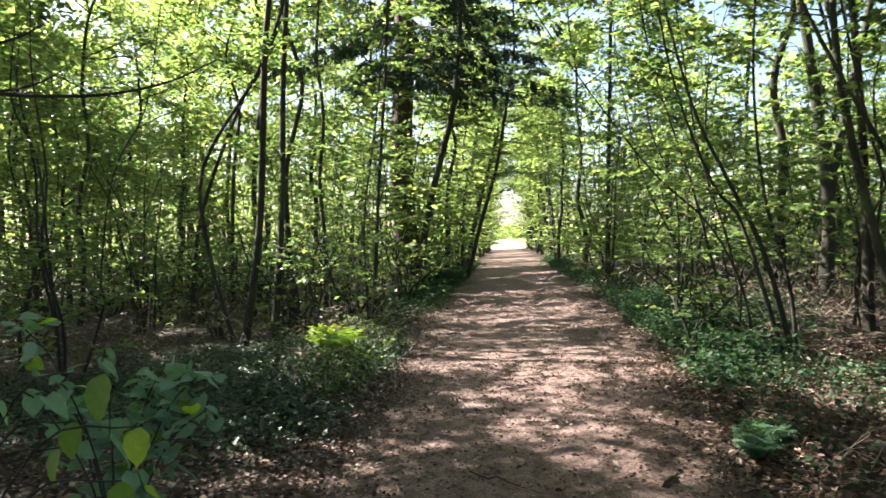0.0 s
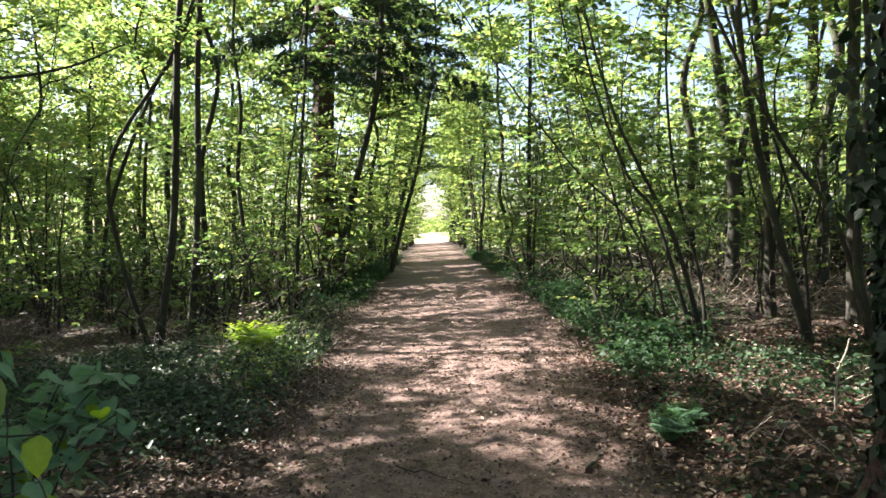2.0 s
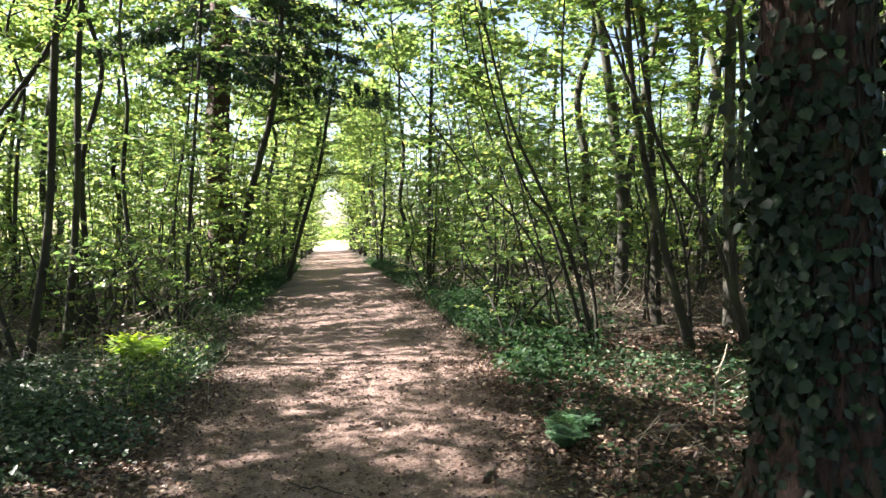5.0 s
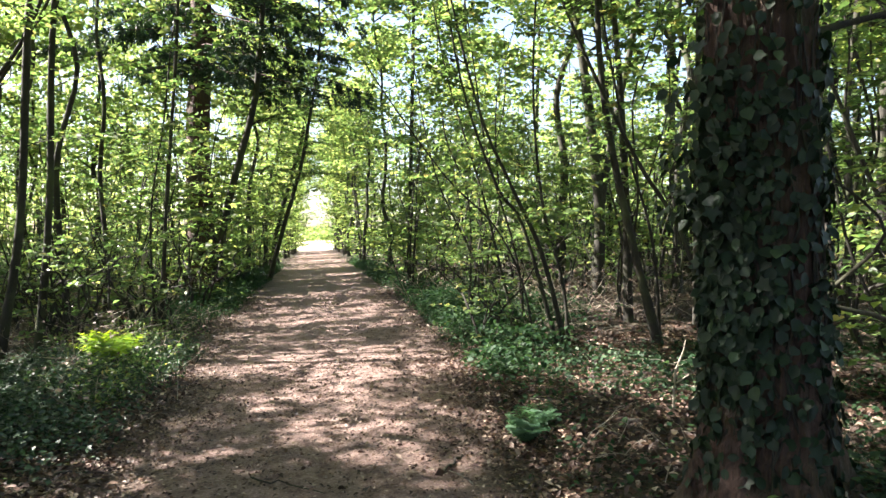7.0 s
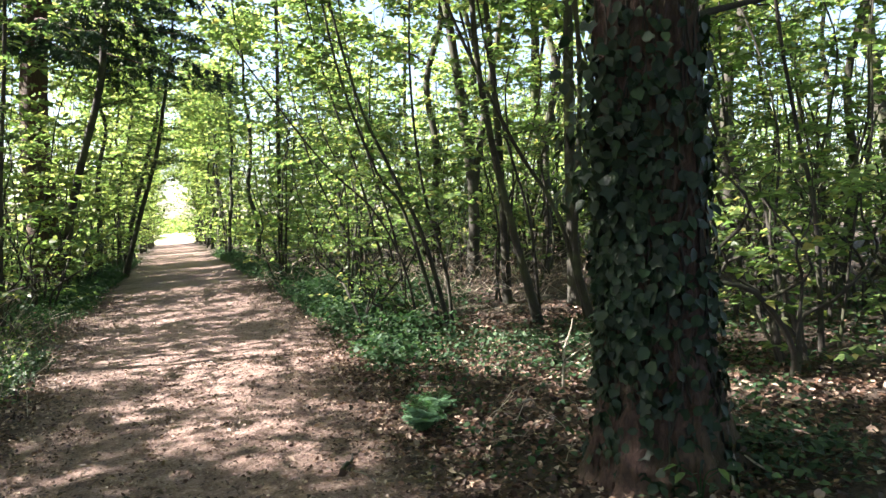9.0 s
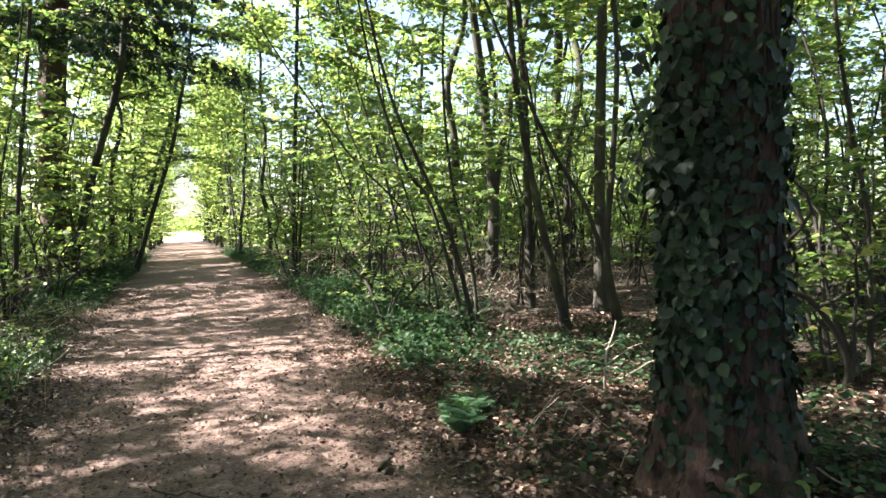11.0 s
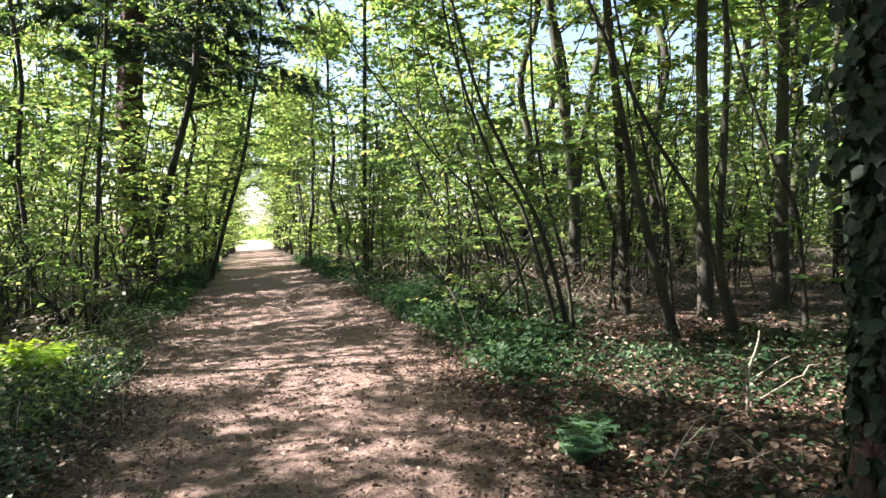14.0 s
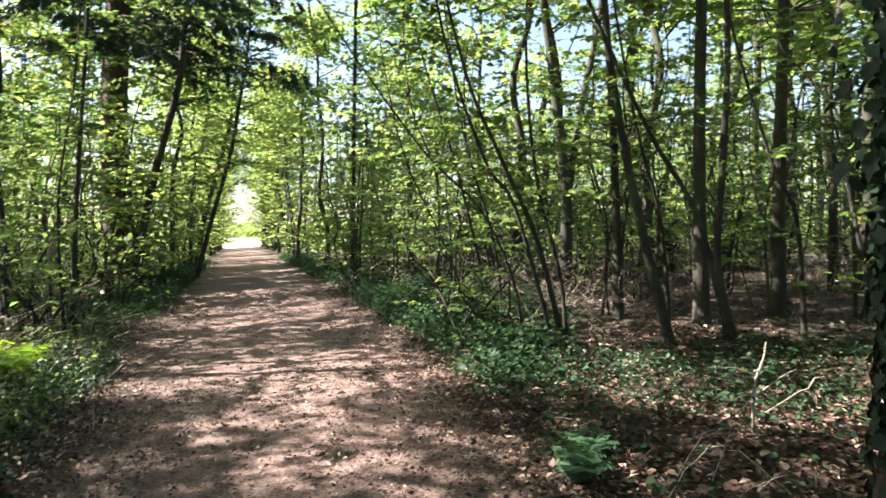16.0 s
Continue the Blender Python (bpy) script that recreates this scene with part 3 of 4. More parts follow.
def dead_branch_tree():
    base = np.array(on_ground(-5.7, 4.9))
    ob = thing("tall_tree", "dark tree with a long bare lower branch", "tree", tuple(base))
    trunk = Build()
    z = np.linspace(-0.3, 15, 24)
    trunk.tube(np.stack([0.04 * np.sin(z), 0.05 * np.cos(z * 0.8), z], 1), np.linspace(0.16, 0.05, 24), 12, 0.04)
    part("trunk", trunk, BARK_STEM, ob, smooth=True)
    for k, (dz, dy, ln) in enumerate(((0.0, 0.0, 1.0), (0.35, -0.4, 0.62), (0.16, 0.3, 0.5))):
        pts = np.array([[-5.65, 4.9, 2.55], [-4.9, 5.0, 2.72], [-4.2, 5.15, 2.66], [-3.5, 5.3, 2.66], [-2.95, 5.45, 2.78], [-2.5, 5.5, 2.97]]) - base
        pts = pts[0] + (pts - pts[0]) * ln + [0, dy, dz + 0.14]
        limb, twigs = Build(), Build()
        limb.tube(smooth_line(pts, 4), np.linspace(0.024, 0.007, 21), 7, 0.08)
        part("bare_branch", limb, BARK_STEM, ob, smooth=True)
        line = smooth_line(pts, 4)
        for _ in range(12):
            p = line[rng.integers(6, 20)]
            d = np.array([rng.uniform(-0.2, 0.8), rng.normal() * 0.5, rng.normal() * 0.35])
            twigs.tube(p + unit(d) * rng.uniform(0.12, 0.4) * np.linspace(0, 1, 4)[:, None] + rng.normal(size=(4, 3)) * 0.01, [0.005, 0.004, 0.003, 0.002], 4)
        tagged(part("twig_tangle", twigs, BARK_STEM, ob), kind="stuff")
    crown = Build()
    for _ in range(60):
        p = np.array([rng.normal() * 1.8, rng.normal() * 1.8, rng.uniform(5.5, 15)])
        crown.leaves(p + rng.normal(size=(45, 3)) * [0.45, 0.45, 0.18], rng.normal(size=(45, 3)), UP + rng.normal(size=(45, 3)) * 0.5, 0.16, 0.1, 0.15, True)
    part("crown", crown, CANOPY, ob)


dead_branch_tree()


def rim_bush(at):
    """A broad-leaved shrub that leans over the near edge of the path."""
    ob = thing("broad_leaved_shrub", "young shrub with broad bluish-green lobed leaves", "shrub", at)
    shapes = []
    for s in (0.8, 1.0, 1.25):
        out = np.array([(0, 0), (0.34, -0.08), (0.5, 0.22), (0.42, 0.5), (0.24, 0.72), (0.08, 0.93), (0, 1.0), (-0.08, 0.93), (-0.24, 0.72), (-0.42, 0.5), (-0.5, 0.22), (-0.34, -0.08)]) * 0.08 * s
        v = np.array([(p[0], p[1], 0.25 * abs(p[0]) - 1.2 * p[1] ** 2) for p in out] + [(0, 0.05 * s, 0), (0, 0.085 * s, -0.006)])
        tris = [(12, k, k + 1) for k in range(0, 3)] + [(13, k, k + 1) for k in range(3, 9)] + [(12, k, (k + 1) % 12) for k in range(9, 12)] + [(12, 3, 13), (12, 13, 9)]
        shapes.append(raw_mesh("leaf", v, None, tris, SHRUB, True))
    fresh = shapes[1].copy()
    fresh.materials[0] = BRIGHT
    for k in range(9):
        a = rng.uniform(-0.9, 2.2) if k < 6 else rng.uniform(2.2, 5)
        top = np.array([math.cos(a) * rng.uniform(0.1, 0.75), math.sin(a) * rng.uniform(0.1, 0.5), rng.uniform(0.7, 1.3)])
        line = smooth_line([(0, 0, -0.05), top * [0.25, 0.25, 0.5], top * [0.6, 0.6, 0.85], top], 4)
        cane = Build()
        cane.tube(line, np.linspace(0.007, 0.003, len(line)), 5)
        part("cane", cane, BARK_STEM, ob, smooth=True)
        for n in range(26):
            p = line[rng.integers(4, len(line))] + rng.normal(size=3) * 0.05
            nrm = unit(UP + rng.normal(size=3) * 0.5)
            d = rng.normal(size=3) * [1, 1, 0.3] - UP * 0.3
            xax = unit(np.cross(d, nrm))
            yax = np.cross(nrm, xax)
            lf = new("leaf", fresh if rng.random() < 0.06 else shapes[rng.integers(3)])
            lf.parent = ob
            lf.matrix_basis = Matrix(((xax[0], yax[0], nrm[0], p[0]), (xax[1], yax[1], nrm[1], p[1]), (xax[2], yax[2], nrm[2], p[2]), (0, 0, 0, 1)))
    for at_, size, mesh in (((0.48, -0.54, 0.72), 1.25, fresh), ((0.36, -0.55, 0.9), 1.3, shapes[2]), ((0.46, -0.55, 0.55), 1.2, fresh), ((0.2, -0.35, 1.12), 1.1, shapes[1]), ((0.0, -0.4, 1.0), 1.2, shapes[2]), ((-0.3, -0.3, 0.95), 1.3, shapes[1])):
        cane = Build()
        line = smooth_line([(0, 0, -0.05), np.array(at_) * [0.2, 0.2, 0.55], np.array(at_) * [0.7, 0.7, 1.0], at_], 4)
        cane.tube(line, np.linspace(0.006, 0.0025, len(line)), 5)
        part("cane", cane, BARK_STEM, ob, smooth=True)
        for turn, off in ((0.0, 0.0), (1.3, 0.16), (-1.5, 0.2)):
            lf = new("leaf", mesh if off == 0 else shapes[0])
            lf.parent = ob
            p = line[len(line) - 1 - int(off * 20)]
            lf.matrix_basis = Matrix.Translation(p) @ Matrix.Rotation(turn + rng.normal() * 0.4 - 1.2, 4, "Z") @ Matrix.Rotation(-0.9 + rng.normal() * 0.2, 4, "X") @ Matrix.Scale(size, 4)


rng = np.random.default_rng(119)
rim_bush(on_ground(-1.5, 2.45))


def leaning_sprig(at, tips):
    """A sprig with a few large soft leaves, leaning over the path edge."""
    ob = thing("leafy_sprig", "leaning sprig with large fresh yellow-green leaves", "shrub", at)
    base = np.array(at)
    for k, (tip, size, mat, roll) in enumerate(tips):
        end = np.array(tip) - base
        line = smooth_line([(0, 0, -0.05), end * [0.15, 0.1, 0.5], end * [0.6, 0.6, 0.95], end], 4)
        cane = Build()
        cane.tube(line, np.linspace(0.006, 0.002, len(line)), 6)
        part("cane", cane, BARK_STEM, ob, smooth=True)
        u = np.linspace(0, 1, 9)
        half = 0.36 * np.sin(np.pi * u ** 0.8) ** 0.8 * (1 + 0.06 * np.cos(np.arange(9) * np.pi))
        v = np.concatenate([np.stack([sgn * half, u, 0.22 * half * abs(sgn) - 0.25 * u**2], 1) for sgn in (-1, 0, 1)]) * size
        q = [(i, i + 1, 10 + i, 9 + i) for i in range(8)] + [(9 + i, 10 + i, 19 + i, 18 + i) for i in range(8)]
        leaf = new("leaf", raw_mesh("leaf", v, q, None, mat, True))
        leaf.parent = ob
        leaf.matrix_basis = Matrix.Translation(end) @ Matrix.Rotation(roll, 4, "Z") @ Matrix.Rotation(-1.15, 4, "X")


leaning_sprig(on_ground(-1.2, 1.15), [((-0.56, 1.17, 1.08), 0.085, BRIGHT, 3.3), ((-0.64, 1.17, 1.2), 0.11, FRESH, 2.9), ((-0.6, 1.16, 0.96), 0.08, FRESH, 3.6), ((-0.74, 1.2, 1.08), 0.085, FRESH, 3.1), ((-0.82, 1.25, 1.0), 0.09, FRESH, 2.6)])

# ---- understory and canopy ----
rng = np.random.default_rng(101)
kinds = [hazel((0, 0, -50), int(rng.integers(3, 6)), rng.uniform(3.8, 6.0), rng.uniform(0.35, 0.8), 0.5, 15, 1.25, 0.088, k > 1, 0.05) for k in range(6)]
rng = np.random.default_rng(102)
# paler canopy leaf instead of hazel leaf: distant brightness put into the colour
far_kinds = [hazel((0, 0, -50), 4, rng.uniform(5, 8), rng.uniform(0.4, 0.8), 0.4, 12, 1.7, 0.21, True, 0.135, CANOPY) for _ in range(5)]
rng = np.random.default_rng(103)
tall_kinds = [tall_tree((0, 0, -50), rng.uniform(15, 21), rng.uniform(0.1, 0.2), rng.uniform(4.5, 8), rng.uniform(2.4, 3.4), 2600, 0.27) for _ in range(5)]


GLADES = [(-2.93, 12.09), (-3.37, 16.68), (-3.35, 14.74), (-3.65, 10.08), (-5.97, 10.13), (-4.13, 11.26), (-5.48, 8.83), (-11.94, 7.27), (-14.57, 8.43), (-6.12, 11.03), (-15.39, 13.12), (-3.84, 20.13), (-10.65, 11.98), (-4.85, 20.91), (-2.67, 20.16), (-11.69, 22.24), (-14.88, 24.40), (-12.04, 14.79), (-7.55, 8.98), (-3.25, 18.97), (-6.54, 20.68), (-12.46, 18.81), (-8.00, 19.80), (-11.94, 8.80), (-9.29, 24.17)]


def scatter(sources, places, low=0.8, high=1.2):
    """Copies of the given things; the first spot of each kind takes the thing itself. Glades stay free."""
    used = []
    for x, y in places:
        if any((x - a) ** 2 + (y - b) ** 2 < 0.04 for a, b in GLADES):
            continue
        own = np.random.default_rng(int(abs(x) * 1000) * 7 + int(abs(y) * 1000))
        src = sources[own.integers(len(sources))]
        m = Matrix.Translation(on_ground(x, y)) @ Matrix.Rotation(own.uniform(0, 6.28), 4, "Z") @ Matrix.Rotation(own.normal() * 0.04, 4, "X")
        if src in used:
            copy_thing(src, m @ Matrix.Scale(own.uniform(low, high), 4))
        else:
            src.matrix_basis = m
            used.append(src)
    for n, src in enumerate(s for s in sources if s not in used):
        src.matrix_basis = Matrix.Translation(on_ground(12 + 2 * n, -9))


def spots(count, x0, x1, y0, y1, gap, keep):
    out = []
    for _ in range(count * 30):
        if len(out) >= count:
            break
        x, y = rng.uniform(x0, x1), rng.uniform(y0, y1)
        if keep(x, y) and all((x - a) ** 2 + (y - b) ** 2 > gap * gap for a, b in out):
            out.append((x, y))
    return out


def beside(x, y, edge):
    return abs(x - float(path_middle(y))) > edge


def seen(x, y, wide=0.85):
    return abs(x) < 4 + wide * y


rng = np.random.default_rng(104)
scatter(kinds, [(5.2, 4.3), (6.3, 5.2), (7.6, 6.3), (8.4, 4.6), (7.0, 3.4), (9.6, 5.8), (5.9, 6.0), (-3.9, 16.9), (-5.0, 18.8)] + spots(70, -15, 16, 6.5, 20, 1.15, lambda x, y: beside(x, y, 2.5) and seen(x, y) and not (x > 0 and y < 8.5 and x < 5.5) and not (x < 0 and x > -4.2 and y < 9)))
rng = np.random.default_rng(105)
scatter(far_kinds, [s for s in spots(78, -34, 34, 20, 52, 1.4, lambda x, y: beside(x, y, 2.0) and seen(x, y))] + [s for s in spots(36, -6, 4, 18, 78, 1.0, lambda x, y: 2.4 < abs(x - float(path_centre(y))) < 3.8)] + [(float(path_centre(y)) + s * 2.25, y) for y in (54, 60, 66, 72, 77, 81) for s in (-1, 1)])
rng = np.random.default_rng(106)
# the last three groups are unseen, added to shade from behind and the sides
scatter(tall_kinds, spots(28, -26, 26, 11, 30, 2.8, lambda x, y: beside(x, y, 6.5) and seen(x, y, 1.0)) + spots(13, -40, 40, 30, 80, 3.4, lambda x, y: beside(x, y, 5.5))
        + spots(20, -18, -4.5, -9, 9, 2.5, lambda x, y: x < -1.15 * y - 3) + spots(12, 5, 16, -12, 4, 3.0, lambda x, y: x > 1.3 * y + 4) + spots(12, -7, 8, -16, -4.5, 2.6, lambda x, y: True))

# more tall trees, some out of view, added to shut out skylight
scatter(tall_kinds, [(3.8, -1.6), (4.6, -4.2), (2.6, -6.5), (6.3, 2.9), (-2.7, -3.4), (8.6, 9.2), (7.0, 12.5), (5.6, 15.5), (9.8, 7.2)])
# low brush between the stems
rng = np.random.default_rng(107)
low_kinds = []
for k in range(5):
    bush = hazel((0, 0, -50), 6, rng.uniform(1.1, 1.9), 1.3, 0.1, 6, 0.8, 0.095, True, 0.065)
    bush.name = "low_bush"
    tagged(bush, "low leafy shrub with thin arching twigs", "bush", "low shrubs")
    low_kinds.append(bush)
rng = np.random.default_rng(108)
scatter(low_kinds, [(4.5, 3.9), (5.5, 5.1), (6.1, 4.0), (7.1, 5.4), (5.0, 3.0), (8.0, 5.4), (6.6, 6.4), (6.9, 4.4), (-2.9, 10.9), (-3.7, 10.3), (-2.9, 12.3), (2.5, 9.8), (2.3, 8.0)] + spots(66, -15, 16, 8.3, 24, 1.1, lambda x, y: beside(x, y, 2.3) and seen(x, y) and not (3 < x < 6.5 and y < 8.6)), 0.7, 1.3)


def brush_heap(at, n, high, label):
    """Dry twigs with a few withered leaves."""
    ob = thing("dry_brush", label, "brush", at, "dry brush")
    wood, dead = Build(), Build()
    for _ in range(n):
        a = rng.uniform(0, 2 * np.pi)
        spray(wood, dead, np.append(rng.normal(size=2) * 0.35, 0), (math.cos(a), math.sin(a), rng.uniform(0.4, 2.0)), high * rng.uniform(0.5, 1.1), 0.05, 0.16, True, 3, 0.25, 0.0045)
    tagged(part("twig_tangle", wood, BARK_DEAD, ob), kind="stuff")
    part("withered_leaves", dead, LITTER, ob)
    return ob


rng = np.random.default_rng(109)
small_heaps = [brush_heap((0, 0, -50), 12, 0.55, "low tangle of dry pale stalks at the path edge") for _ in range(2)]
scatter(small_heaps, [(-2.0, 7.1), (-2.2, 8.9), (-1.85, 6.5), (-2.6, 9.8), (-2.1, 7.9)], 0.8, 1.2)
heaps = [brush_heap((0, 0, -50), 16, 1.3, "tangle of dry pale twigs with withered leaves") for _ in range(3)]
scatter(heaps, [(-2.3, 8.4), (-3.3, 9.6), (-2.7, 11.6), (3.2, 8.3), (4.8, 8.9)] + spots(34, -10, 12, 8.5, 20, 1.3, lambda x, y: beside(x, y, 2.5) and seen(x, y) and not (3 < x < 6.5 and y < 8.8)), 0.7, 1.2)
# branches that close over the far path
rng = np.random.default_rng(110)
arch = tall_tree((0, 0, -50), 12, 0.1, 4.6, 3.0, 4200, 0.23, 0.05)
arch.name = "arching_tree"
tagged(arch, "young tree whose crown closes over the path", "tree", "arching trees")
scatter([arch], [(float(path_centre(y)) + s * rng.uniform(2.2, 3.2), y) for y in np.arange(27, 82, 6.5) for s in (-1, 1)] + [(float(path_centre(y)) + 2.4, y) for y in (50, 63, 76)] + [(float(path_centre(y)) + s * 2.35, y) for y in (58, 68, 73, 79, 83) for s in (-1, 1)] + [(-6.6, 26.5), (-8.8, 30.0), (-11.5, 27.0)], 0.8, 1.25)


def undergrowth():
    n = 90000
    x, y = rng.uniform(-42, 42, n), rng.uniform(15, 62, n)
    k = (np.abs(x - path_middle(y)) > 2.4) & (np.abs(x) < 4 + 0.85 * y) & (np.sin(x * 0.9 + 2 * np.sin(y * 0.4)) + np.sin(y * 0.7 + x * 0.3) > -0.9 + rng.normal(size=n) * 0.4)
    x, y = x[k], y[k]
    n = len(x)
    p = np.stack([x, y, ground_height(x, y) + 1.7 * rng.random(n) ** 1.3], 1)
    b = Build()
    b.leaves(p, rng.normal(size=(n, 3)) * [1, 1, 0.4], UP + rng.normal(size=(n, 3)) * 0.45, 0.17, 0.12, 0.15, True)
    tagged(new("undergrowth", b.mesh("undergrowth", LEAF)), "green leafy undergrowth deeper in the wood", "undergrowth", kind="stuff")


rng = np.random.default_rng(111)
undergrowth()

# slim trees added mostly on the sunny side, several unseen; their crowns shade the path
rng = np.random.default_rng(112)
shade_kinds = []
for k in range(4):
    tree = tall_tree((0, 0, -50), rng.uniform(11, 14), rng.uniform(0.06, 0.1), 4.8, 3.2, 4600, 0.16, 0.03, BARK_STEM, 0.2)
    tree.name = "shade_tree"
    tagged(tree, "slim dark-stemmed tree with a wide leafy crown, added for shade", "tree", "slim trees")
    shade_kinds.append(tree)
rng = np.random.default_rng(113)
scatter(shade_kinds, spots(12, -18, -5.8, 6.5, 20, 2.4, lambda x, y: True) + spots(11, 7.5, 16, 6, 20, 2.2, lambda x, y: True) + spots(5, -7, -4.6, 0.5, 3.4, 1.2, lambda x, y: x < -0.95 * y - 2) + [(-9.0, 5.0), (-9.8, 13.4), (-10.6, 10.4)], 0.9, 1.1)

rng = np.random.default_rng(141)
belt_kinds = []
for k in range(3):
    tree = tall_tree((0, 0, -50), rng.uniform(8.5, 10.5), rng.uniform(0.07, 0.1), 2.6, 2.6, 3800, 0.21, 0.03, BARK_STEM, 0.4)
    tree.name = "belt_tree"
    tagged(tree, "densely leaved middling tree, added to close and shade the wood", "tree", "belt trees")
    belt_kinds.append(tree)
# added to shade the left side and cover sky gaps
scatter(belt_kinds, spots(15, -26, -13.5, 11, 30, 2.4, lambda x, y: seen(x, y, 1.0)), 0.9, 1.1)
scatter(belt_kinds, spots(6, -24, -13, 24, 44, 3.0, lambda x, y: True), 1.25, 1.6)
scatter(belt_kinds, spots(4, 6, 20, 22, 40, 4.0, lambda x, y: True), 1.1, 1.4)
scatter(belt_kinds, [(-8.5, 33), (-11.5, 35), (-7.8, 40), (-14, 37), (-10, 45), (-17, 33)], 1.35, 1.6)
# small unseen copies left of the view, added to shade the left floor
scatter(belt_kinds, [(-10.6, 8.7), (-11.2, 10.6), (-12.2, 8.6)], 0.6, 0.7)

rng = np.random.default_rng(140)
# added trees, two of them unseen, whose high crowns shade the right-hand floor
for x, y, foot in ((-5.6, 6.1, 7.0), (-8.6, 9.0, 8.8), (-4.7, 15.2, 7.5), (-4.3, 12.4, 8.2)):
    high = tall_tree(on_ground(x, y), foot + 6.0, 0.055, foot, 2.5, 3600, 0.2, 0.01, BARK_STEM, 0.2)
    high.name = "shade_tree"
    tagged(high, "slim dark-stemmed tree with a high leafy crown, added for shade", "tree", "slim trees")


def far_woods():
    crown, wood = Build(), Build()
    for _ in range(420):
        ang = rng.uniform(-1.15, 1.15)
        d = rng.uniform(52, 100)
        x, y = d * math.sin(ang), d * math.cos(ang)
        if not abs(x - float(path_centre(y))) > 3.4 or y > 84 and abs(x) < 30:
            continue
        h = rng.uniform(6, 17)
        n = 130
        wood.tube(np.array([[x, y, -1], [x + rng.normal() * 0.4, y, h]]), [0.14, 0.04], 5)
        p = np.array([x, y, 0]) + np.stack([rng.normal(size=n) * 1.6, rng.normal(size=n) * 1.6, h * rng.uniform(0.05, 1.1, n)], 1)
        crown.leaves(p, rng.normal(size=(n, 3)), UP + rng.normal(size=(n, 3)) * 0.7, 0.5, 0.34, 0.15, True)
    ob = thing("far_woods", "distant sunlit green woodland", "woods", kind="stuff")
    part("stems", wood, BARK_GREY, ob)
    part("crown", crown, CANOPY, ob)


def meadow_edge():
    crown = Build()
    for _ in range(130):
        x, y, h = rng.uniform(-150, 150), rng.uniform(330, 380), rng.uniform(4, 8)
        n = 110
        p = np.array([x, y, 0]) + np.stack([rng.normal(size=n) * 4.5, rng.normal(size=n) * 4, h * rng.uniform(0, 1, n)], 1)
        crown.leaves(p, rng.normal(size=(n, 3)), UP + rng.normal(size=(n, 3)) * 0.7, 1.5, 1.1, 0.15, True)
    tagged(new("meadow_hedge", crown.mesh("meadow_hedge", CANOPY)), "distant pale green trees beyond the open meadow", "woods", kind="stuff")


rng = np.random.default_rng(114)
far_woods()
meadow_edge()


# ---- forest floor ----
def floor_points(n, x0, x1, y0, y1):
    return rng.uniform(x0, x1, n), rng.uniform(y0, y1, n)


def litter(name, n, x0, x1, y0, y1, chance, size, label, coarse=False):
    x, y = floor_points(n, x0, x1, y0, y1)
    keep = rng.random(n) < chance(path_off(x, y), x, y)
    x, y = x[keep], y[keep]
    n = len(x)
    b = Build()
    p = np.stack([x, y, ground_height(x, y) + rng.uniform(0.006, 0.03, n)], 1)
    s = size * rng.uniform(0.5, 1.3, n)
    b.leaves(p, rng.normal(size=(n, 3)) * [1, 1, 0.25], UP + rng.normal(size=(n, 3)) * 0.45, s, s * rng.uniform(0.4, 0.8, n), 0.2, coarse)
    return tagged(new(name, b.mesh(name, LITTER)), label, "leaf litter", kind="stuff")


rng = np.random.default_rng(115)
litter("leaf_litter", 135000, -11, 11, 1.0, 17, lambda off, x, y: np.where(off < 1.35, 0.22 * np.clip((off - 0.75) / 0.6, 0.03, 1), np.where((y < 8) & (np.abs(x) < 5), 0.95, 0.4)), 0.052, "brown dry leaves strewn over the forest floor", True)
litter("leaf_litter", 16000, -9, 9, -9, 1.0, lambda off, x, y: np.where(off > 1.35, 0.6, 0.06), 0.08, "brown dry leaves strewn over the forest floor", True)
litter("path_litter", 150000, -2.3, 2.3, 1.0, 18, lambda off, x, y: np.where(off < 1.7, 0.24 + 0.76 * np.clip((off - 0.4) / 1.1, 0, 1) ** 1.7, 0.1) * np.where(y < 8, 1.0, 0.35), 0.031, "small dry leaf scraps strewn over the dirt path", True)


def herbs(name, label, patches, leaf, mat, high, per):
    """Low leafy plants in patches (x, y, half width, half depth)."""
    b = Build()
    for cx, cy, wx, wy in patches:
        n = int(per * wx * wy * 4)
        x, y = cx + wx * np.clip(rng.normal(size=n) * 0.55, -1.3, 1.3), cy + wy * np.clip(rng.normal(size=n) * 0.55, -1.3, 1.3)
        keep = path_off(x, y) > 1.3 + 0.2 * rng.random(n)
        x, y = x[keep], y[keep]
        n = len(x)
        z = ground_height(x, y) + high * rng.random(n) ** 1.4 * (0.5 + 0.5 * np.abs(np.sin(2.3 * x + 1.7 * y)))
        s = leaf * rng.uniform(0.6, 1.3, n)
        b.leaves(np.stack([x, y, z], 1), rng.normal(size=(n, 3)) * [1, 1, 0.4], UP + rng.normal(size=(n, 3)) * 0.4, s, s * rng.uniform(0.55, 0.9, n), 0.15, leaf > 0.046)
    return tagged(new(name, b.mesh(name, mat)), label, "ground cover", kind="stuff")


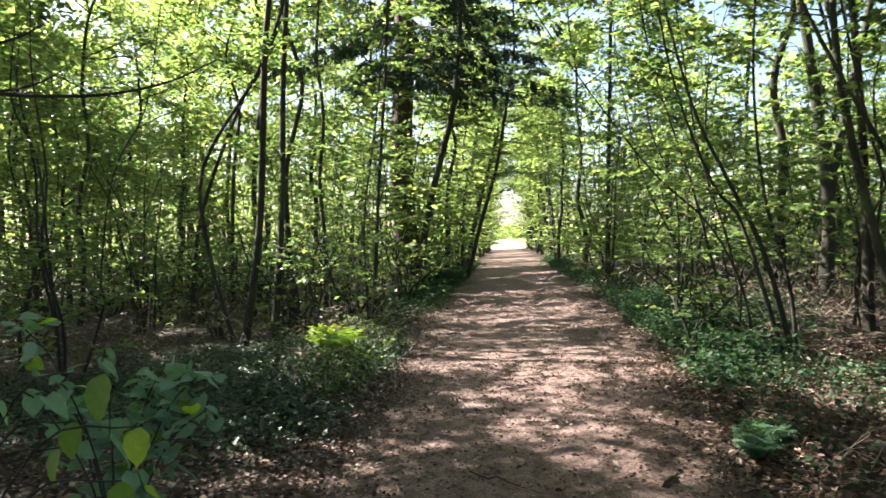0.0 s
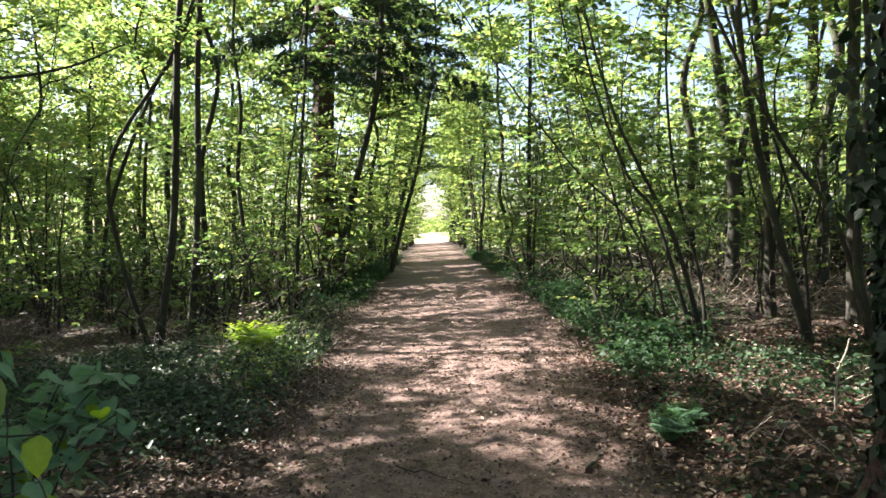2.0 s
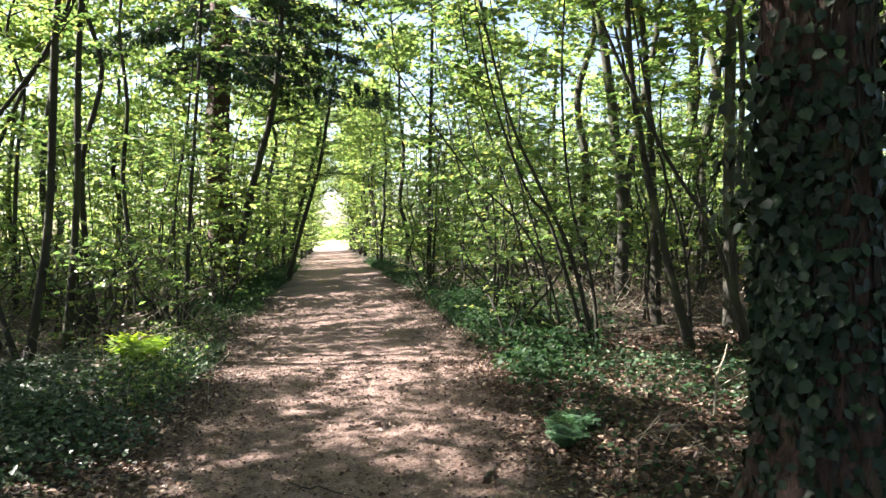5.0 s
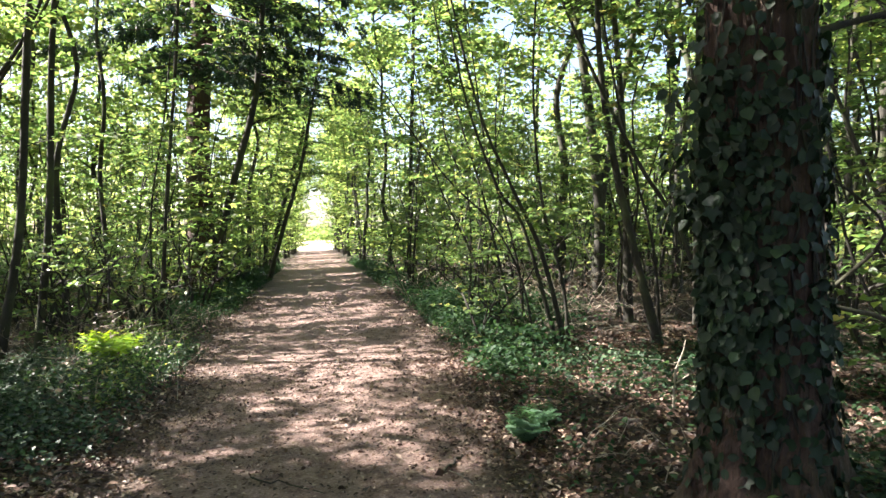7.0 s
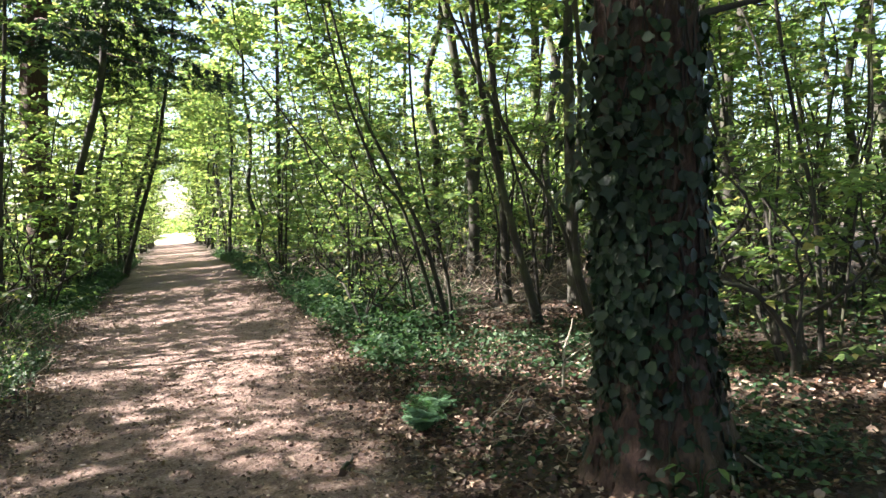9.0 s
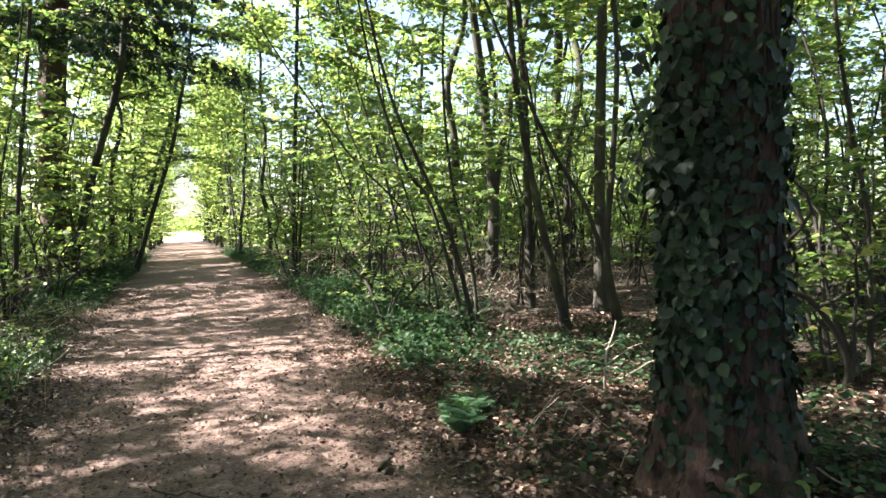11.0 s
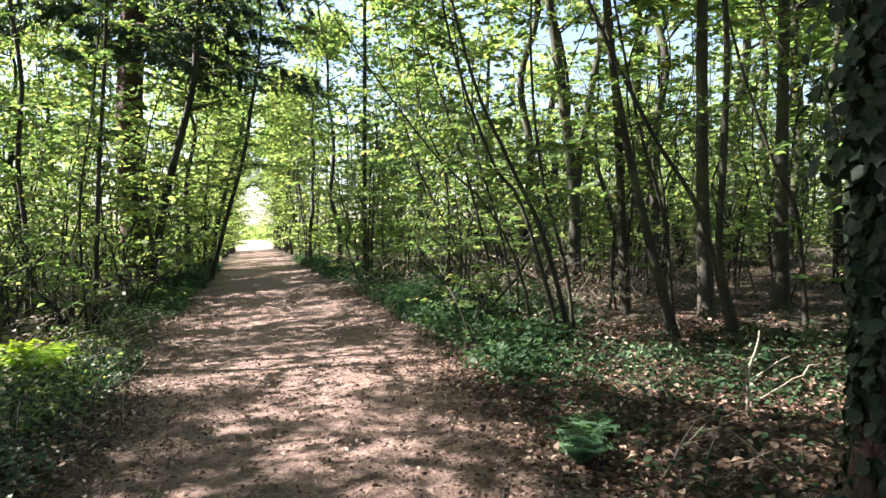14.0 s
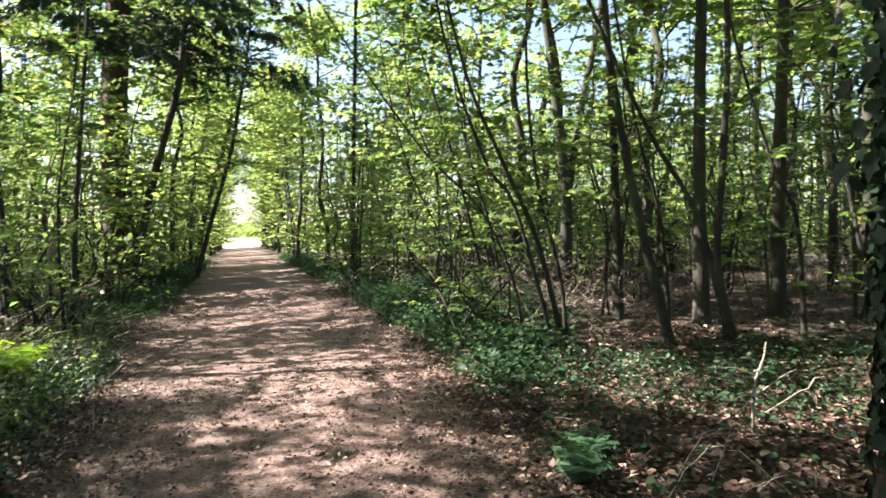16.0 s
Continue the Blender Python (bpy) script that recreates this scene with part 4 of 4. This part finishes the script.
rng = np.random.default_rng(116)
litter("leaf_litter", 30000, -5, 5, 2.2, 7.5, lambda off, x, y: np.where(off > 1.2, 0.95, 0.03), 0.05, "brown dry leaves strewn over the forest floor")
herbs("ground_ivy", "dark green ivy and low herbs covering the path edge", [(-2.9, 6.3, 1.5, 1.6), (-3.6, 8.0, 1.6, 1.3), (-2.0, 5.2, 0.6, 0.8), (-2.2, 8.6, 0.7, 1.4), (-4.5, 5.8, 1.4, 1.4), (2.95, 2.75, 0.6, 0.5)], 0.05, GROUND_IVY, 0.2, 1150)
herbs("shade_herbs", "dark green low herbs among the leaf litter", [(3.2, 6.1, 1.0, 0.7), (4.5, 6.0, 0.9, 0.7), (2.2, 6.6, 0.5, 0.6), (3.4, 5.0, 0.8, 0.4)], 0.045, GROUND_IVY, 0.15, 420)
herbs("green_herbs", "lush green herbs along the path edge", [(-2.6, 16.5, 1.0, 3.0), (-2.9, 23, 1.2, 4.0), (2.2, 11.5, 1.0, 2.6), (2.6, 14.5, 1.3, 3.0), (2.2, 8.9, 0.7, 1.0), (2.3, 7.2, 0.7, 0.8), (2.2, 6.9, 0.4, 0.5), (3.0, 9.8, 0.9, 1.4), (2.0, 6.2, 0.4, 0.5), (3.1, 12.5, 1.0, 2.4), (1.3, 22, 1.0, 5.0), (-3.5, 32, 1.2, 6), (0.9, 34, 1.2, 6)], 0.066, HERB, 0.36, 480)
herbs("low_plants", "scattered small green plants among the leaf litter", [(2.6, 5.6, 1.2, 1.0), (3.6, 4.4, 1.2, 0.8), (1.75, 4.4, 0.3, 0.4), (-1.9, 7.6, 0.5, 1.6), (-2.4, 9.6, 0.8, 1.4), (2.0, 3.4, 0.4, 0.5), (1.9, 4.6, 0.45, 0.8), (2.3, 6.2, 0.7, 0.7), (5.2, 4.4, 2.0, 1.1), (6.8, 5.6, 2.2, 1.4), (3.6, 3.4, 0.8, 0.6)], 0.045, HERB, 0.14, 130)


herbs("edge_herbs", "sunlit pale green herbs at the path edge", [(-1.95, 7.6, 0.5, 1.2), (-2.3, 9.0, 0.6, 0.9), (-1.75, 6.6, 0.3, 0.6), (-2.6, 10.4, 0.6, 1.0)], 0.048, LEAF, 0.34, 420)


def grass(name, label, patches, high, mat):
    b = Build()
    for cx, cy, wx, wy, n in patches:
        x, y = cx + wx * rng.normal(size=n) * 0.5, cy + wy * rng.normal(size=n) * 0.5
        keep = path_off(x, y) > 1.35
        x, y = x[keep], y[keep]
        n = len(x)
        s = high * rng.uniform(0.4, 1.2, n)
        up = UP + rng.normal(size=(n, 3)) * 0.45
        b.leaves(np.stack([x, y, ground_height(x, y) - 0.01], 1), up, rng.normal(size=(n, 3)), s, 0.013, 0.2, True)
    return tagged(new(name, b.mesh(name, mat)), label, "grass", kind="stuff")


grass("path_grass", "thin sunlit grass blades at the path edge", [(-1.9, 7.6, 0.5, 1.2, 420), (-2.3, 9.4, 0.8, 1.4, 420), (-2.5, 14, 0.8, 3, 700), (1.9, 11, 0.6, 3, 500)], 0.26, HERB)


def fern(at, fronds, length, mat, label, width=0.5):
    ob = thing("fern", label, "fern", at)
    for k in range(fronds):
        a = k * 2.4 + rng.normal() * 0.2
        out = np.array([math.cos(a), math.sin(a), 0])
        f = np.linspace(0, 1, 14)[:, None]
        ln = length * rng.uniform(0.75, 1.1)
        arch = rng.uniform(0.4, 1.05)
        rib = out * ln * arch * (0.25 * f + 0.4 * f**2) + UP * ln * ((1.1 - 0.25 * arch) * f - 0.42 * f**2)
        b = Build()
        b.tube(rib, np.linspace(0.004, 0.001, 14), 3)
        side = np.cross(out, UP)
        for s in (-1, 1):
            ln2 = ln * width * 0.5 * np.sin(np.clip(f[2:, 0] * 1.05, 0, 1) * np.pi) ** 0.7 + 0.01
            b.leaves(rib[2:], side * s + out * 0.35 + rng.normal(size=(12, 3)) * 0.08, UP + out * 0.4 + rng.normal(size=(12, 3)) * 0.1, ln2, ln * 0.055, 0.1)
        part("frond", b, mat, ob)
    return ob


rng = np.random.default_rng(117)
fern(on_ground(-2.2, 8.0), 26, 0.8, BRIGHT, "sunlit yellow-green fern clump beside the path", 0.34)
fern(on_ground(-2.45, 8.3), 14, 0.66, BRIGHT, "sunlit yellow-green fern clump beside the path", 0.34)
fern(on_ground(1.66, 4.2), 26, 0.36, FERN, "small green fern at the path edge")
fern(on_ground(1.85, 4.45), 18, 0.3, FERN, "small green fern at the path edge")
fern(on_ground(-2.3, 5.6), 7, 0.45, HERB, "low green fern among dark ivy")


def stick(at, length, turn, r, label, rise=0.0, mat=None):
    b = Build()
    k = 8
    f = np.linspace(-0.5, 0.5, k)[:, None]
    d = np.array([math.cos(turn), math.sin(turn), rise])
    line = d * length * f + rng.normal(size=(k, 3)) * 0.02 * length + UP * (r * 0.7 + max(0, rise) * length * 0.5)
    b.tube(line, np.linspace(r, r * 0.5, k), 7, 0.08)
    ob = new("fallen_stick", b.mesh("fallen_stick", mat or BARK_STEM, True))
    ob.location = on_ground(*at)
    return tagged(ob, label, "stick", "fallen sticks")


rng = np.random.default_rng(118)
stick((1.13, 3.95), 0.34, 1.1, 0.014, "short dark stick lying on the path edge")
stick((-1.46, 4.45), 0.3, 0.7, 0.014, "short broken stick lying in leaf litter")
stick((-1.75, 4.2), 0.5, 0.9, 0.011, "thin dry stick lying in leaf litter")
stick((0.1, 3.9), 0.55, -0.6, 0.006, "thin twig lying on the dirt path")
stick((2.6, 4.2), 0.6, 0.4, 0.008, "thin pale twig lying among dry leaves", mat=BARK_DEAD)
stick((-3.0, 6.9), 0.5, -0.2, 0.012, "pale dead stick lying over dark ivy", 0.1, BARK_DEAD)


def bare_sapling(at):
    ob = thing("bare_sapling", "pale bare sapling with a few small leaves", "sapling", at)
    b = Build()
    b.tube(smooth_line([[0, 0, -0.05], [0.0, 0, 0.18], [0.02, 0, 0.3], [0.07, 0, 0.42], [0.1, 0.02, 0.5]], 3), np.linspace(0.011, 0.004, 13), 8, 0.08)
    part("stem", b, BARK_DEAD, ob, smooth=True)
    side = Build()
    side.tube(smooth_line([[0.02, 0, 0.2], [0.12, 0.03, 0.24], [0.26, 0.05, 0.3], [0.38, 0.1, 0.31]], 3), np.linspace(0.006, 0.0025, 10), 6, 0.1)
    part("side_branch", side, BARK_DEAD, ob, smooth=True)
    lf = Build()
    for ang, h in ((0.4, 0.3), (2.8, 0.33), (3.4, 0.2), (3.0, 0.26), (0.0, 0.34)):
        t = Build()
        spray(t, lf, (0, 0, h), (math.cos(ang), math.sin(ang), 0.3), 0.26, 0.05, 0.02, thick=0.0035)
        part("twig", t, BARK_DEAD, ob)
    part("foliage", lf, HERB, ob)


bare_sapling(on_ground(2.78, 4.3))


def seedling(at, n, size, label):
    ob = thing("seedling", label, "seedling", at)
    for k in range(n):
        a = k * 2.4
        tip = np.array([math.cos(a) * 0.1, math.sin(a) * 0.1, 0.12 + 0.03 * (k % 3)])
        stalk = Build()
        stalk.tube(smooth_line([(0, 0, -0.02), tip * [0.3, 0.3, 0.7], tip], 3), [0.003] * 7, 5)
        part("stalk", stalk, HERB, ob)
        leaf = Build()
        leaf.leaves(tip[None], (tip * [1, 1, -0.3])[None], UP[None], size, size * 0.55, 0.2)
        part("leaf", leaf, LEAF, ob)


seedling(on_ground(2.42, 2.42), 5, 0.075, "small bright green seedling beside the ivy-clad trunk")
for x, y in ((2.2, 3.5), (2.4, 3.3), (3.1, 3.4)):
    heap = brush_heap(on_ground(x, y), 7, 0.4, "small tangle of dry pale twigs at the tree foot")
stick((3.3, 4.6), 0.7, 0.25, 0.007, "pale dry branch lying among leaves", 0.25, BARK_DEAD)
stick((2.1, 5.0), 0.45, -0.7, 0.008, "thin pale twig lying among dry leaves", mat=BARK_DEAD)
stick((-2.6, 9.9), 0.9, 0.35, 0.014, "pale dead branch leaning over the path edge", 0.35, BARK_DEAD)
stick((-5.2, 9.0), 1.6, 0.1, 0.03, "dark fallen branch on the forest floor")


def broken_sapling(at):
    """A dead pale stem, snapped off at chest height."""
    ob = thing("broken_sapling", "pale dead sapling stem snapped off at chest height", "dead tree", at)
    stem = Build()
    line = smooth_line([(0, 0, -0.1), (0.03, 0, 0.4), (0.1, 0.02, 0.85), (0.14, 0, 1.25), (0.2, 0.02, 1.5)], 4)
    stem.tube(line, np.linspace(0.036, 0.022, len(line)), 9, 0.06)
    part("stem", stem, BARK_DEAD, ob, smooth=True)
    for root, tip in (((0.13, 0, 1.2), (0.34, 0.05, 1.52)), ((0.08, 0.01, 0.75), (-0.28, 0.1, 1.1)), ((0.05, 0, 0.55), (0.4, -0.08, 0.72))):
        snag = Build()
        snag.tube(np.linspace(root, tip, 5) + rng.normal(size=(5, 3)) * 0.015, np.linspace(0.013, 0.005, 5), 6)
        part("snag", snag, BARK_DEAD, ob, smooth=True)


broken_sapling(on_ground(-3.42, 13.0))
stick((2.72, 2.55), 0.42, 0.9, 0.008, "pale dry twig lying at the tree foot", 0.5, BARK_DEAD)
stick((2.8, 2.6), 0.36, 2.3, 0.007, "pale dry twig lying at the tree foot", 0.45, BARK_DEAD)
